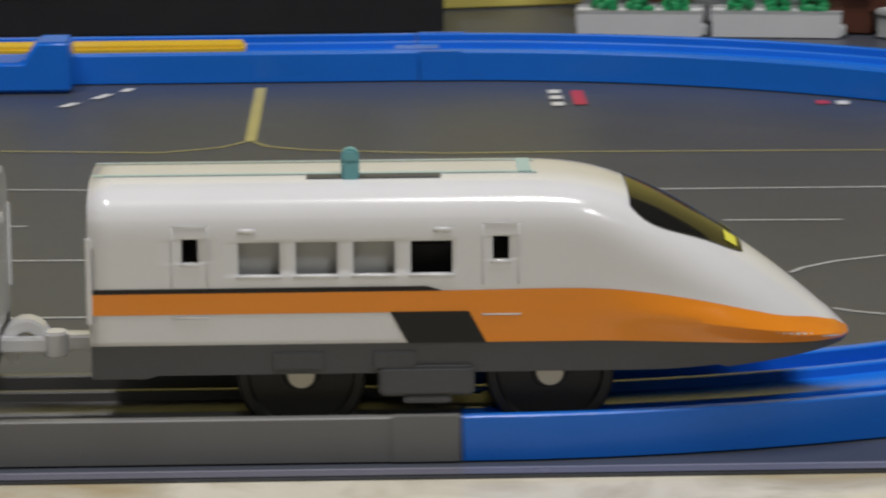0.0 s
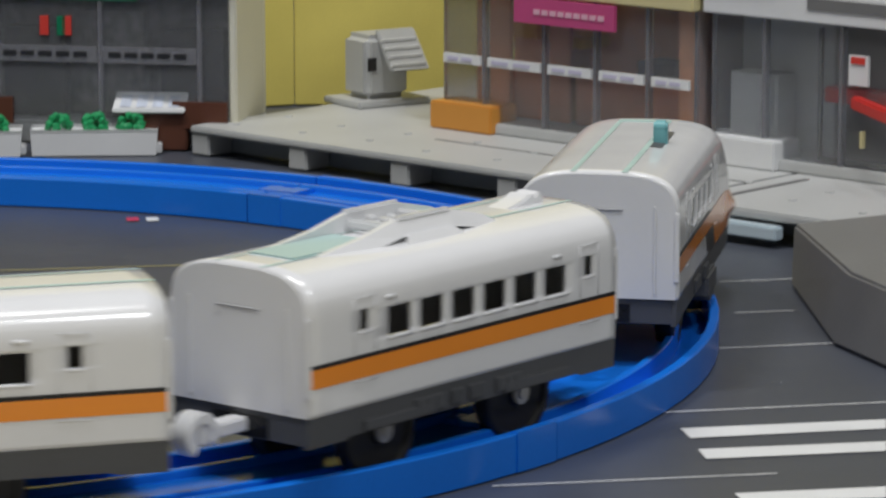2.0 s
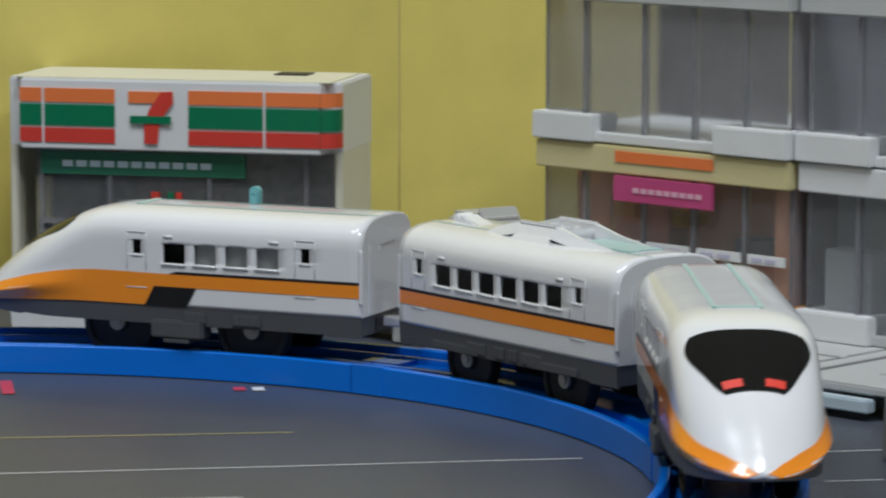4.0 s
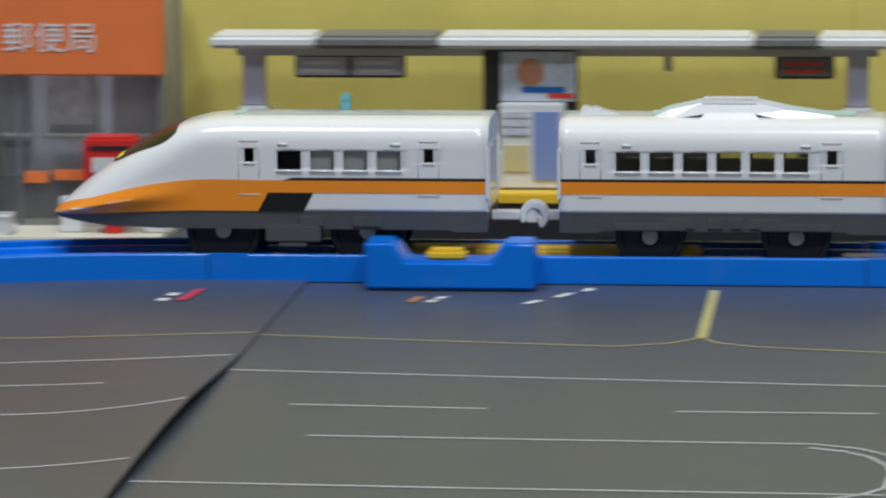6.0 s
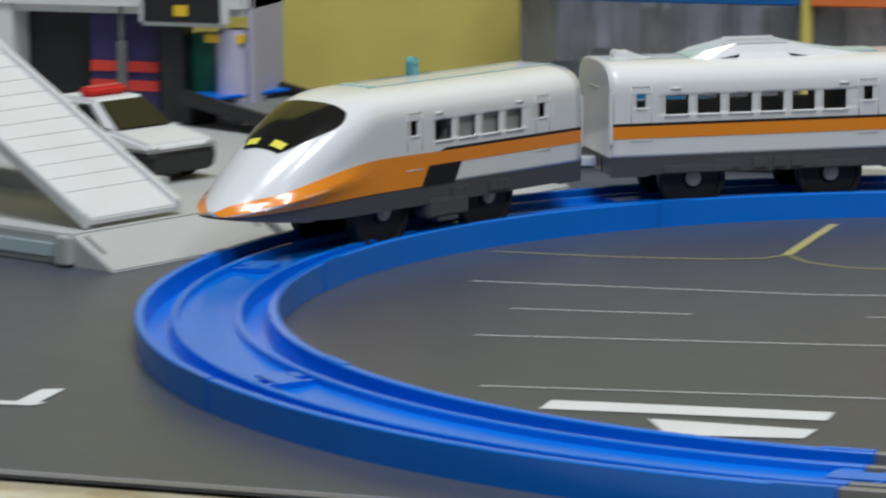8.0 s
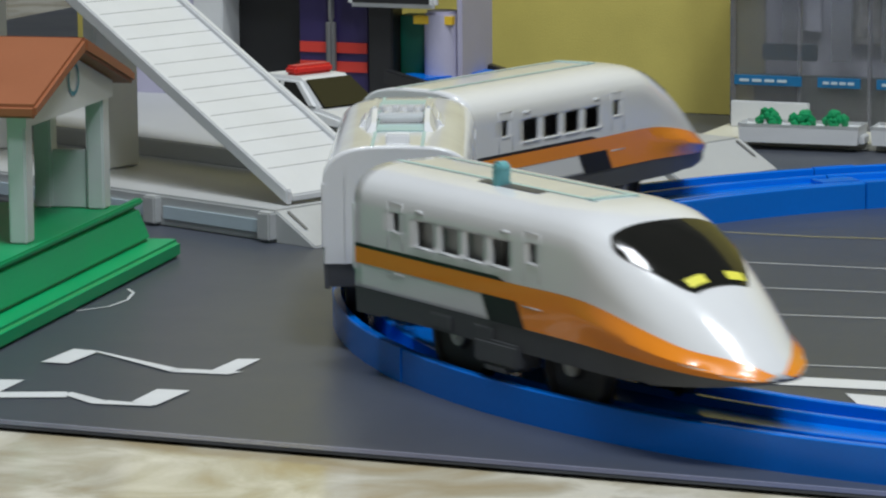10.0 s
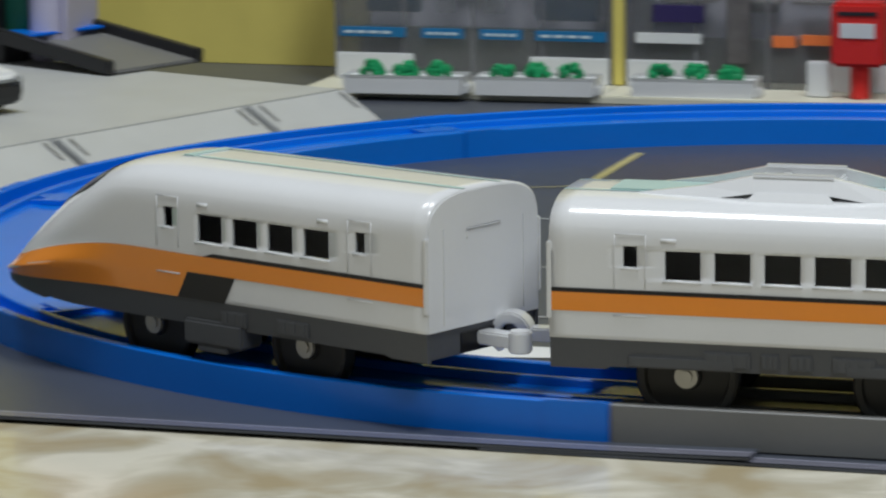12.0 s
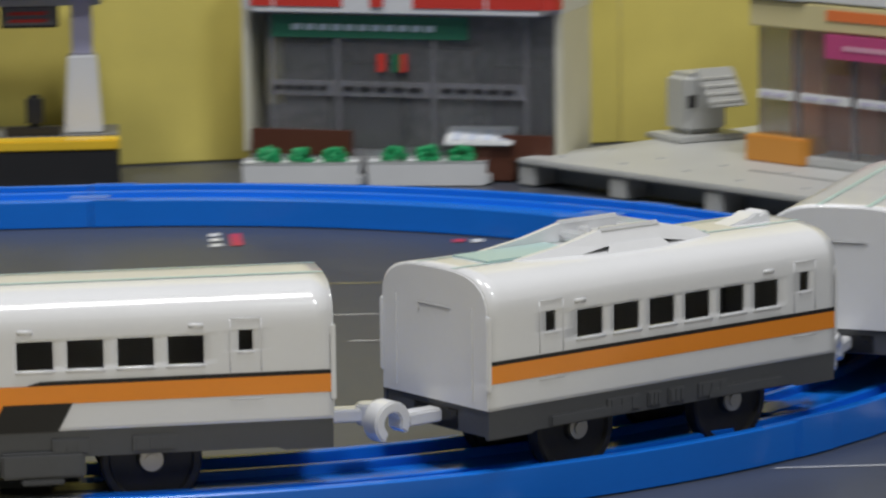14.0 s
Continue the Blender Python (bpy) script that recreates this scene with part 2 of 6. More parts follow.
for nm, x0, x1, top in (("left_print", -0.80, SEAM, 0.0003), ("right_print", -0.13, 0.80, -0.0004)):
    bm = bmesh.new()
    xs = [x0 + (x1 - x0) * i / 20 for i in range(20)] + [x1]
    if top > 0:
        xs = [x0, -0.5, -0.3, -0.2, -0.15] + [-0.125 + (SEAM + 0.125) * i / 14 for i in range(15)]
    ys = [-0.2430] + [-0.20 + 0.02 * i for i in range(15)] + [0.2, 0.5, 0.80]
    up = [[bm.verts.new((x, y, top + (mat_lift(x, y) if top > 0 else 0))) for y in ys] for x in xs]
    dn = [[bm.verts.new((x, y, top - 0.0006 + (mat_lift(x, y) if top > 0 else 0))) for y in ys] for x in xs]
    for i in range(len(xs) - 1):
        for j in range(len(ys) - 1):
            bm.faces.new((up[i][j], up[i + 1][j], up[i + 1][j + 1], up[i][j + 1]))
            bm.faces.new((dn[i][j], dn[i][j + 1], dn[i + 1][j + 1], dn[i + 1][j]))
    for i in range(len(xs) - 1):
        for j in (0, len(ys) - 1):
            bm.faces.new((up[i][j], dn[i][j], dn[i + 1][j], up[i + 1][j]))
    for j in range(len(ys) - 1):
        for i in (0, len(xs) - 1):
            bm.faces.new((up[i][j], up[i][j + 1], dn[i][j + 1], dn[i][j]))
    bmesh.ops.recalc_face_normals(bm, faces=bm.faces[:])
    sheet = tagged(mesh_object("road_mat", bm, MAT, True), "dark grey printed asphalt play mat on the floor", "play mat", "road mats")
    sheet["top"] = top
    if nm == "left_print":
        left_print = sheet
    else:
        right_print = sheet
for nm, d in (("wall_north", (-2.6, 2.6, 2.5, 2.6, 0, 2.4)), ("wall_south", (-2.6, 2.6, -2.6, -2.5, 0, 2.4)), ("wall_west", (-2.6, -2.5, -2.5, 2.5, 0, 2.4)), ("wall_east", (2.5, 2.6, -2.5, 2.5, 0, 2.4)), ("ceiling", (-2.6, 2.6, -2.6, 2.6, 2.4, 2.5))):
    bm = bmesh.new()
    box(bm, *d)
    tagged(mesh_object(nm, bm, GREY_BASE), "plain pale painted " + nm.split("_")[0], nm.split("_")[0], kind="structure")


# ---- printed lines of the road mats ----
def road_line(mat, width, sheet, *pts):
    bm = bmesh.new()
    prev = None
    fine = []
    for p, q in zip(pts, pts[1:]):
        n = max(1, int((Vector(q) - Vector(p)).length / 0.006))
        fine += [(p[0] + (q[0] - p[0]) * i / n, p[1] + (q[1] - p[1]) * i / n) for i in range(n)]
    fine.append(pts[-1])
    for i, p in enumerate(fine):
        a, b = Vector(fine[max(i - 1, 0)]), Vector(fine[min(i + 1, len(fine) - 1)])
        d = (b - a).normalized()
        n = Vector((-d.y, d.x)) * width / 2
        z = sheet["top"] + 0.0002 + (mat_lift(min(p[0], SEAM), p[1]) if sheet["top"] > 0 else 0)
        pair = [bm.verts.new((p[0] + n.x, p[1] + n.y, z)), bm.verts.new((p[0] - n.x, p[1] - n.y, z))]
        if prev:
            bm.faces.new((prev[0], prev[1], pair[1], pair[0]))
        prev = pair
    bmesh.ops.recalc_face_normals(bm, faces=bm.faces[:])
    if bm.faces[:][0].normal.z < 0:
        bmesh.ops.reverse_faces(bm, faces=bm.faces[:])
    part("road_line", bm, mat, sheet, smooth=False)


PRINTS = itertools.count()


def road_bar(mat, sheet, *pts):
    bm = bmesh.new()
    layer = next(PRINTS) % 9
    f = bm.faces.new([bm.verts.new((x, y, sheet["top"] + 0.00023 + 0.00002 * layer)) for x, y in pts])
    f.normal_update()
    if f.normal.z < 0:
        f.normal_flip()
    part("road_bar", bm, mat, sheet, smooth=False)


road_line(LINE_YELLOW, 0.0009, left_print, (-0.2845, 0.0794), (-0.2485, 0.0798), (-0.2151, 0.0849), (-0.2027, 0.0903), (-0.1976, 0.0985))
road_line(LINE_YELLOW, 0.0030, left_print, (-0.1976, 0.0985), (-0.1978, 0.1286), (-0.1977, 0.1603))
road_line(LINE_YELLOW, 0.0009, left_print, (-0.1976, 0.0985), (-0.1880, 0.0868), (-0.1746, 0.0812), (-0.1380, 0.0839), (-0.0741, 0.0977))
road_line(LINE_PALE, 0.0009, left_print, (-0.2740, 0.0275), (-0.1728, 0.0341), (-0.0739, 0.0581))
road_line(LINE_PALE, 0.0009, left_print, (-0.2490, -0.0117), (-0.1983, -0.0057))
road_line(LINE_PALE, 0.0009, left_print, (-0.1517, 0.0040), (-0.1020, 0.0133))
road_line(LINE_PALE, 0.0009, left_print, (-0.2456, -0.0523), (-0.1573, -0.0388), (-0.0726, -0.0236))
road_line(LINE_PALE, 0.0009, left_print, (-0.2228, -0.1167), (-0.1402, -0.1050), (-0.0742, -0.0964))
road_line(LINE_YELLOW, 0.0009, right_print, (-0.0731, 0.0980), (-0.0151, 0.0898), (0.0324, 0.0842), (0.0482, 0.0908), (0.0562, 0.1008))
road_line(LINE_YELLOW, 0.0030, right_print, (0.0562, 0.1008), (0.0566, 0.1419), (0.0571, 0.1873))
road_line(LINE_YELLOW, 0.0009, right_print, (0.0562, 0.1008), (0.0611, 0.0915), (0.0725, 0.0856), (0.1088, 0.0785))
road_line(LINE_PALE, 0.0009, right_print, (-0.0721, 0.0405), (0.0061, 0.0340), (0.1082, 0.0262), (0.2195, 0.0249), (0.30, 0.0246))
road_line(LINE_PALE, 0.0009, right_print, (-0.0480, -0.0090), (0.0045, -0.0120))
road_line(LINE_PALE, 0.0009, right_print, (0.0538, -0.0128), (0.1054, -0.0125))
road_line(LINE_PALE, 0.0009, right_print, (-0.0373, -0.0504), (0.0264, -0.0521), (0.0895, -0.0532), (0.1007, -0.0581), (0.1090, -0.0670), (0.1136, -0.0779), (0.1149, -0.0858))
road_line(LINE_PALE, 0.0009, right_print, (-0.0719, -0.1084), (0.0055, -0.1108), (0.1066, -0.1121))
road_line(LINE_YELLOW, 0.0009, right_print, (0.1090, 0.0785), (0.1409, 0.0787), (0.2266, 0.0757))
road_line(LINE_PALE, 0.0009, right_print, (0.1742, -0.0147), (0.2030, -0.0158))
road_line(LINE_PALE, 0.0009, right_print, (0.2079, -0.0575), (0.1956, -0.0629), (0.1869, -0.0698), (0.1838, -0.0745))
road_line(LINE_PALE, 0.0009, right_print, (0.1888, -0.1112), (0.1927, -0.1147), (0.1994, -0.1178))
road_line(LINE_PALE, 0.0009, right_print, (0.0883, -0.0578), (0.0967, -0.0617), (0.1032, -0.0685), (0.1075, -0.0791), (0.1080, -0.0897), (0.1065, -0.1039), (0.1002, -0.1127), (0.0885, -0.1197))
road_line(LINE_PALE, 0.0009, right_print, (0.3644, 0.0244), (0.3850, 0.0245))
road_line(LINE_PALE, 0.0009, right_print, (0.3572, -0.0172), (0.3731, -0.0173))
road_line(LINE_PALE, 0.0009, right_print, (0.3413, -0.0593), (0.3736, -0.0587))
road_line(LINE_PALE, 0.0009, right_print, (0.3116, -0.1251), (0.3645, -0.1247))
road_line(LINE_PALE, 0.0009, right_print, (0.2596, -0.1853), (0.3213, -0.1861))
road_line(LINE_PALE, 0.0009, left_print, (-0.3957, -0.1068), (-0.3904, -0.0976), (-0.3905, -0.0867), (-0.3942, -0.0760), (-0.3985, -0.0711))
road_bar(LINE_WHITE, left_print, (-0.2003, -0.1283), (-0.1311, -0.1223), (-0.1305, -0.1321), (-0.2000, -0.1389))
road_bar(LINE_WHITE, left_print, (-0.1716, -0.1426), (-0.1304, -0.1430), (-0.1311, -0.1532), (-0.1626, -0.1587))
road_bar(LINE_WHITE, right_print, (0.3112, -0.1417), (0.3592, -0.1419), (0.3565, -0.1505), (0.3112, -0.1512))
road_bar(LINE_WHITE, right_print, (0.3101, -0.1619), (0.3528, -0.1626), (0.3501, -0.1712), (0.3097, -0.1709))
road_bar(LINE_WHITE, right_print, (0.3078, -0.2015), (0.3406, -0.2019), (0.3377, -0.2111), (0.3078, -0.2083))
road_bar(LINE_WHITE, right_print, (0.3068, -0.2215), (0.3121, -0.2207), (0.3094, -0.2302), (0.3065, -0.2310))
road_bar(LINE_WHITE, right_print, (0.1894, -0.2250), (0.2070, -0.2225), (0.2061, -0.2262), (0.1924, -0.2270))
road_bar(LINE_WHITE, left_print, (-0.3692, -0.1743), (-0.3699, -0.1558), (-0.3622, -0.1567), (-0.3620, -0.1738))
road_bar(LINE_WHITE, left_print, (-0.3659, -0.1558), (-0.3622, -0.1567), (-0.3325, -0.1706), (-0.3338, -0.1741))
road_bar(LINE_WHITE, left_print, (-0.3338, -0.1741), (-0.3331, -0.1693), (-0.3170, -0.1676), (-0.3188, -0.1720))
road_bar(LINE_WHITE, left_print, (-0.3248, -0.1706), (-0.3253, -0.1533), (-0.3198, -0.1512), (-0.3188, -0.1720))
road_bar(LINE_WHITE, left_print, (-0.3672, -0.2127), (-0.3682, -0.1972), (-0.3621, -0.1955), (-0.3606, -0.2108))
road_bar(LINE_WHITE, left_print, (-0.3606, -0.2108), (-0.3455, -0.2049), (-0.3424, -0.2107), (-0.3624, -0.2186))
road_bar(LINE_WHITE, left_print, (-0.3455, -0.2077), (-0.3440, -0.2050), (-0.3307, -0.2117), (-0.3332, -0.2154))
road_bar(LINE_WHITE, left_print, (-0.3332, -0.2154), (-0.3313, -0.2106), (-0.3184, -0.2110), (-0.3188, -0.2132))
road_bar(LINE_WHITE, left_print, (-0.3254, -0.2103), (-0.3266, -0.1947), (-0.3184, -0.1936), (-0.3181, -0.2123))
EDGE_LINE = material("lilac_mat_edge", (0.30, 0.30, 0.38), 0.25)
EDGE_BAND = material("clear_mat_border", (0.15, 0.15, 0.19), 0.25)
road_line(EDGE_BAND, 0.0036, left_print, (-0.60, -0.2412), (-0.40, -0.2412), (SEAM, -0.2412))
road_line(EDGE_BAND, 0.0036, right_print, (SEAM, -0.2412), (0.20, -0.2412), (0.60, -0.2412))
road_line(EDGE_LINE, 0.0008, left_print, (-0.60, -0.2388), (-0.40, -0.2388), (SEAM, -0.2388))
road_line(EDGE_LINE, 0.0008, right_print, (SEAM, -0.2388), (0.20, -0.2388), (0.60, -0.2388))
# lane arrows and small signs printed near the rails
for sheet, x, y, m in ((right_print, 0.1431, 0.153, LINE_WHITE), (right_print, 0.1431, 0.164, LINE_WHITE), (right_print, 0.1431, 0.175, LINE_WHITE),
                       (right_print, 0.2247, 0.1503, LINE_WHITE), (right_print, 0.2190, 0.1512, MARK_RED)):
    road_bar(m, sheet, (x - 0.0018, y - 0.003), (x + 0.0018, y - 0.003), (x + 0.0018, y + 0.003), (x - 0.0018, y + 0.003))
road_bar(MARK_RED, right_print, (0.1478, 0.152), (0.1515, 0.152), (0.1515, 0.176), (0.1478, 0.176))
for x, y in ((-0.1113, 0.1559), (-0.1098, 0.1660)):
    road_bar(LINE_WHITE, left_print, (x - 0.0020, y - 0.003), (x + 0.0016, y - 0.003), (x + 0.0020, y + 0.002), (x - 0.0014, y + 0.002))
road_bar(MARK_RED, left_print, (-0.1070, 0.154), (-0.1040, 0.154), (-0.1015, 0.176), (-0.1045, 0.176))
for a, b in (((-0.0008, 0.1574), (0.0047, 0.1640)), ((0.0077, 0.1705), (0.0135, 0.1785)), ((0.0155, 0.1835), (0.0190, 0.1890)), ((-0.0310, 0.1595), (-0.0275, 0.1635)), ((-0.0290, 0.1660), (-0.0250, 0.1700))):
    road_bar(LINE_WHITE, right_print, (a[0], a[1]), (a[0] + 0.003, a[1]), (b[0] + 0.001, b[1]), (b[0] - 0.002, b[1]))
road_bar(material("orange_road_mark", (0.42, 0.2, 0.07), 0.4), right_print, (-0.0368, 0.1590), (-0.0335, 0.1590), (-0.0315, 0.1700), (-0.0345, 0.1700))

# ---- more materials ----
GLASS = material("clear_plastic", (0.80, 0.82, 0.84), 0.14, trans=0.93, ior=1.2, spread=0.02)
SMOKE = material("smoky_clear_plastic", (0.62, 0.62, 0.66), 0.22, trans=0.80, ior=1.2, spread=0.03)
CREAM = material("cream_plastic", (0.68, 0.66, 0.54), 0.45, spread=0.04, bump=0.05)
SHOP_WHITE = material("white_shop_plastic", (0.70, 0.71, 0.72), 0.4, spread=0.04, bump=0.05)
SIGN_BLUE = material("blue_sign_print", (0.01, 0.125, 0.40), 0.4, spread=0.05)
SIGN_ORANGE = material("orange_sign_print", (0.80, 0.20, 0.055), 0.4, spread=0.05)
SIGN_GREEN = material("green_sign_print", (0.0, 0.17, 0.075), 0.4, spread=0.05)
SIGN_RED = material("red_sign_print", (0.62, 0.05, 0.035), 0.4, spread=0.05)
SIGN_PINK = material("pink_sign_print", (0.5, 0.07, 0.20), 0.4)
STRIP_BLUE = material("blue_strip_print", (0.015, 0.16, 0.36), 0.4)
LILAC = material("lilac_grey_panel", (0.42, 0.41, 0.47), 0.5, spread=0.15, scale=90.0)
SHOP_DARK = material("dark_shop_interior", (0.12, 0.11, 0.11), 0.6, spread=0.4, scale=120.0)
SHELF = material("mottled_shelf_goods", (0.26, 0.24, 0.235), 0.6, spread=0.6, scale=260.0)
BROWN = material("brown_plastic", (0.10, 0.035, 0.02), 0.45)
ORANGE_BASE = material("orange_plastic", (0.62, 0.27, 0.05), 0.4, spread=0.05)
AMBER = material("amber_plastic", (0.60, 0.26, 0.03), 0.35, spread=0.15)
TERRACOTTA = material("terracotta_interior", (0.60, 0.25, 0.15), 0.5, spread=0.25, scale=80.0)
PEACH = material("peach_shop_interior", (0.88, 0.42, 0.23), 0.5, spread=0.25, scale=80.0)
PALE_YELLOW = material("pale_yellow_plastic", (0.62, 0.55, 0.30), 0.45)
RED = material("red_plastic", (0.65, 0.03, 0.025), 0.3)
NAVY = material("navy_panel", (0.035, 0.025, 0.10), 0.4)
PURPLE = material("pale_purple_plastic", (0.50, 0.48, 0.62), 0.45, spread=0.05)
CHARCOAL = material("charcoal_plastic", (0.022, 0.022, 0.024), 0.45, spread=0.1)
GREY_MID = material("mid_grey_plastic", (0.17, 0.17, 0.17), 0.5, spread=0.08, bump=0.08)
ROOF_BROWN = material("terracotta_plastic", (0.33, 0.115, 0.05), 0.5, spread=0.06, bump=0.05)
GREEN_BASE = material("bright_green_plastic", (0.008, 0.36, 0.13), 0.4, spread=0.08, bump=0.05)
PALE_BLUE = material("pale_blue_plastic", (0.52, 0.62, 0.68), 0.4)
POSTER = material("printed_poster", (0.55, 0.6, 0.7), 0.4, spread=0.35, scale=150.0)


def writing(parent, text, size, mat, m, name="lettering"):
    """Raised letters with the built-in font, on a sign."""
    cu = bpy.data.curves.new("text", "FONT")
    cu.body, cu.size, cu.extrude, cu.align_x = text, size, 0.0001, "CENTER"
    tmp = bpy.data.objects.new("text", cu)
    scene.collection.objects.link(tmp)
    me = bpy.data.meshes.new_from_object(tmp.evaluated_get(bpy.context.evaluated_depsgraph_get()))
    bpy.data.objects.remove(tmp)
    me.materials.clear()
    me.materials.append(mat)
    ob = new(name, me)
    ob.parent = parent
    ob.matrix_local = m
    return ob


UPRIGHT = Matrix.Rotation(math.pi / 2, 4, "X")

# ---- yellow backdrop ----
backdrop = thing("backdrop", "", "backdrop", kind="structure")
for p0, p1 in (((-0.640, 0.352), (0.10, 0.3385)), ((0.10, 0.3385), (0.30, 0.372)), ((0.30, 0.372), (0.70, 0.285))):
    a, b = Vector(p0), Vector(p1)
    d = b - a
    m = Matrix.Translation((a.x, a.y, 0)) @ Matrix.Rotation(math.atan2(d.y, d.x), 4, "Z")
    bm = bmesh.new()
    box(bm, 0, d.length, 0, 0.004, 0.0, 0.45)
    soft(bm, 0.0005)
    ob = part("card_panel", bm, CARD_YELLOW, backdrop)
    ob.matrix_local = m
tagged(backdrop, "upright yellow card backdrop panels behind the toy town")


# ---- planters ----
def shrub(parent, x, y, z, r, seed):
    """A clump of moulded leaves: many small lobes with an uneven outline."""
    rng = random.Random(seed)
    bm = bmesh.new()
    for k in range(26):
        a, h = rng.uniform(0, 2 * math.pi), rng.uniform(0.0, 1.0)
        rr = r * 0.75 * math.sqrt(1 - h * h * 0.8)
        c = Vector((x + rr * math.cos(a), y + rr * math.sin(a), z + h * r * 0.85))
        made = bmesh.ops.create_icosphere(bm, subdivisions=1, radius=r * rng.uniform(0.26, 0.38))
        for v in made["verts"]:
            v.co = v.co * rng.uniform(0.88, 1.12) + c
    return part("shrub", bm, SHRUB, parent, "clumped bright green moulded shrub")


def planter(x0, x1, y, yaw, seed):
    w = x1 - x0
    t = thing("planter", "white plastic planter box with three green shrubs", "planter", Matrix.Translation((x0, y, 0.003 if x0 < 0 else 0.0)) @ Matrix.Rotation(yaw, 4, "Z"), "planters along the track")
    bm = bmesh.new()
    h = 0.0065 if x0 < 0 else 0.0085
    box(bm, 0, w, 0, 0.014, 0.0, h)
    top = [f for f in bm.faces if f.calc_center_median().z > 0.0062]
    r = bmesh.ops.inset_region(bm, faces=top, thickness=0.0012)
    bmesh.ops.translate(bm, verts=[v for f in top for v in f.verts], vec=(0, 0, -0.0012))
    for v in bm.verts:
        if v.co.z < 0.001:
            v.co.x += 0.0006 if v.co.x < w / 2 else -0.0006
    bmesh.ops.recalc_face_normals(bm, faces=bm.faces[:])
    part("trough", bm, SHOP_WHITE, t, smooth=False)
    for k in range(3):
        shrub(t, w * (0.22 + 0.28 * k), 0.006, h - 0.0005, 0.0048, seed + k)
    box_part("mount", (w * 0.94, w * 1.03, 0.003, 0.011, 0.0, 0.003), SHOP_WHITE, t, "", 0.0004)


for i, (x0, x1, y, yaw) in enumerate(((0.1555, 0.1960, 0.2780, -0.11), (0.1985, 0.2400, 0.2745, -0.14), (-0.3300, -0.2870, 0.2580, 0.06), (-0.2835, -0.2405, 0.2625, 0.06), (-0.2290, -0.1855, 0.2700, 0.04))):
    planter(x0, x1, y, yaw, 10 * i)


# ---- bank and post office ----
def town_office(name, label, m, w, sign_mat, inside):
    t = thing(name, label, "toy building", m, "toy shops")
    base_z, sign_z, top = 0.003, 0.0555, 0.0880
    box_part("base", (-0.003, w + 0.003, -0.028, 0.040, 0.0, base_z), CREAM, t, "cream plastic base plate")
    box_part("back_wall", (0, w, 0.037, 0.040, base_z, top), LILAC, t)
    for x in (0.0, w - 0.0022):
        box_part("side_wall", (x, x + 0.0022, 0.0, 0.037, base_z, top), SMOKE, t, "smoky clear side wall")
    box_part("glass_front", (0.0022, w - 0.0022, 0.001, 0.0022, base_z, sign_z), GLASS, t, "clear plastic shop front", 0)
    for k in range(1, 4):
        x = w * k / 4
        box_part("mullion", (x - 0.0006, x + 0.0006, 0.0004, 0.0026, base_z, sign_z), SMOKE, t, "", 0)
    box_part("fascia", (-0.0005, w + 0.0005, -0.0030, 0.0035, sign_z, top), sign_mat, t, "printed sign fascia")
    for x0, x1 in ((0.001, w * 0.29), (w * 0.71, w - 0.001)):
        box_part("low_wall", (x0, x1, -0.0015, 0.0005, base_z, 0.0125), SHOP_WHITE, t, "low white wall under the window", 0.0003)
    inside(t, w, base_z, sign_z)
    return t


def sign_bars(t, x, y, z, w, n, mat, h=0.0012):
    for k in range(n):
        a = x + w * k / n
        box_part("lettering_bar", (a, a + w / n * 0.75, y - 0.0003, y, z, z + h), mat, t, "", 0)


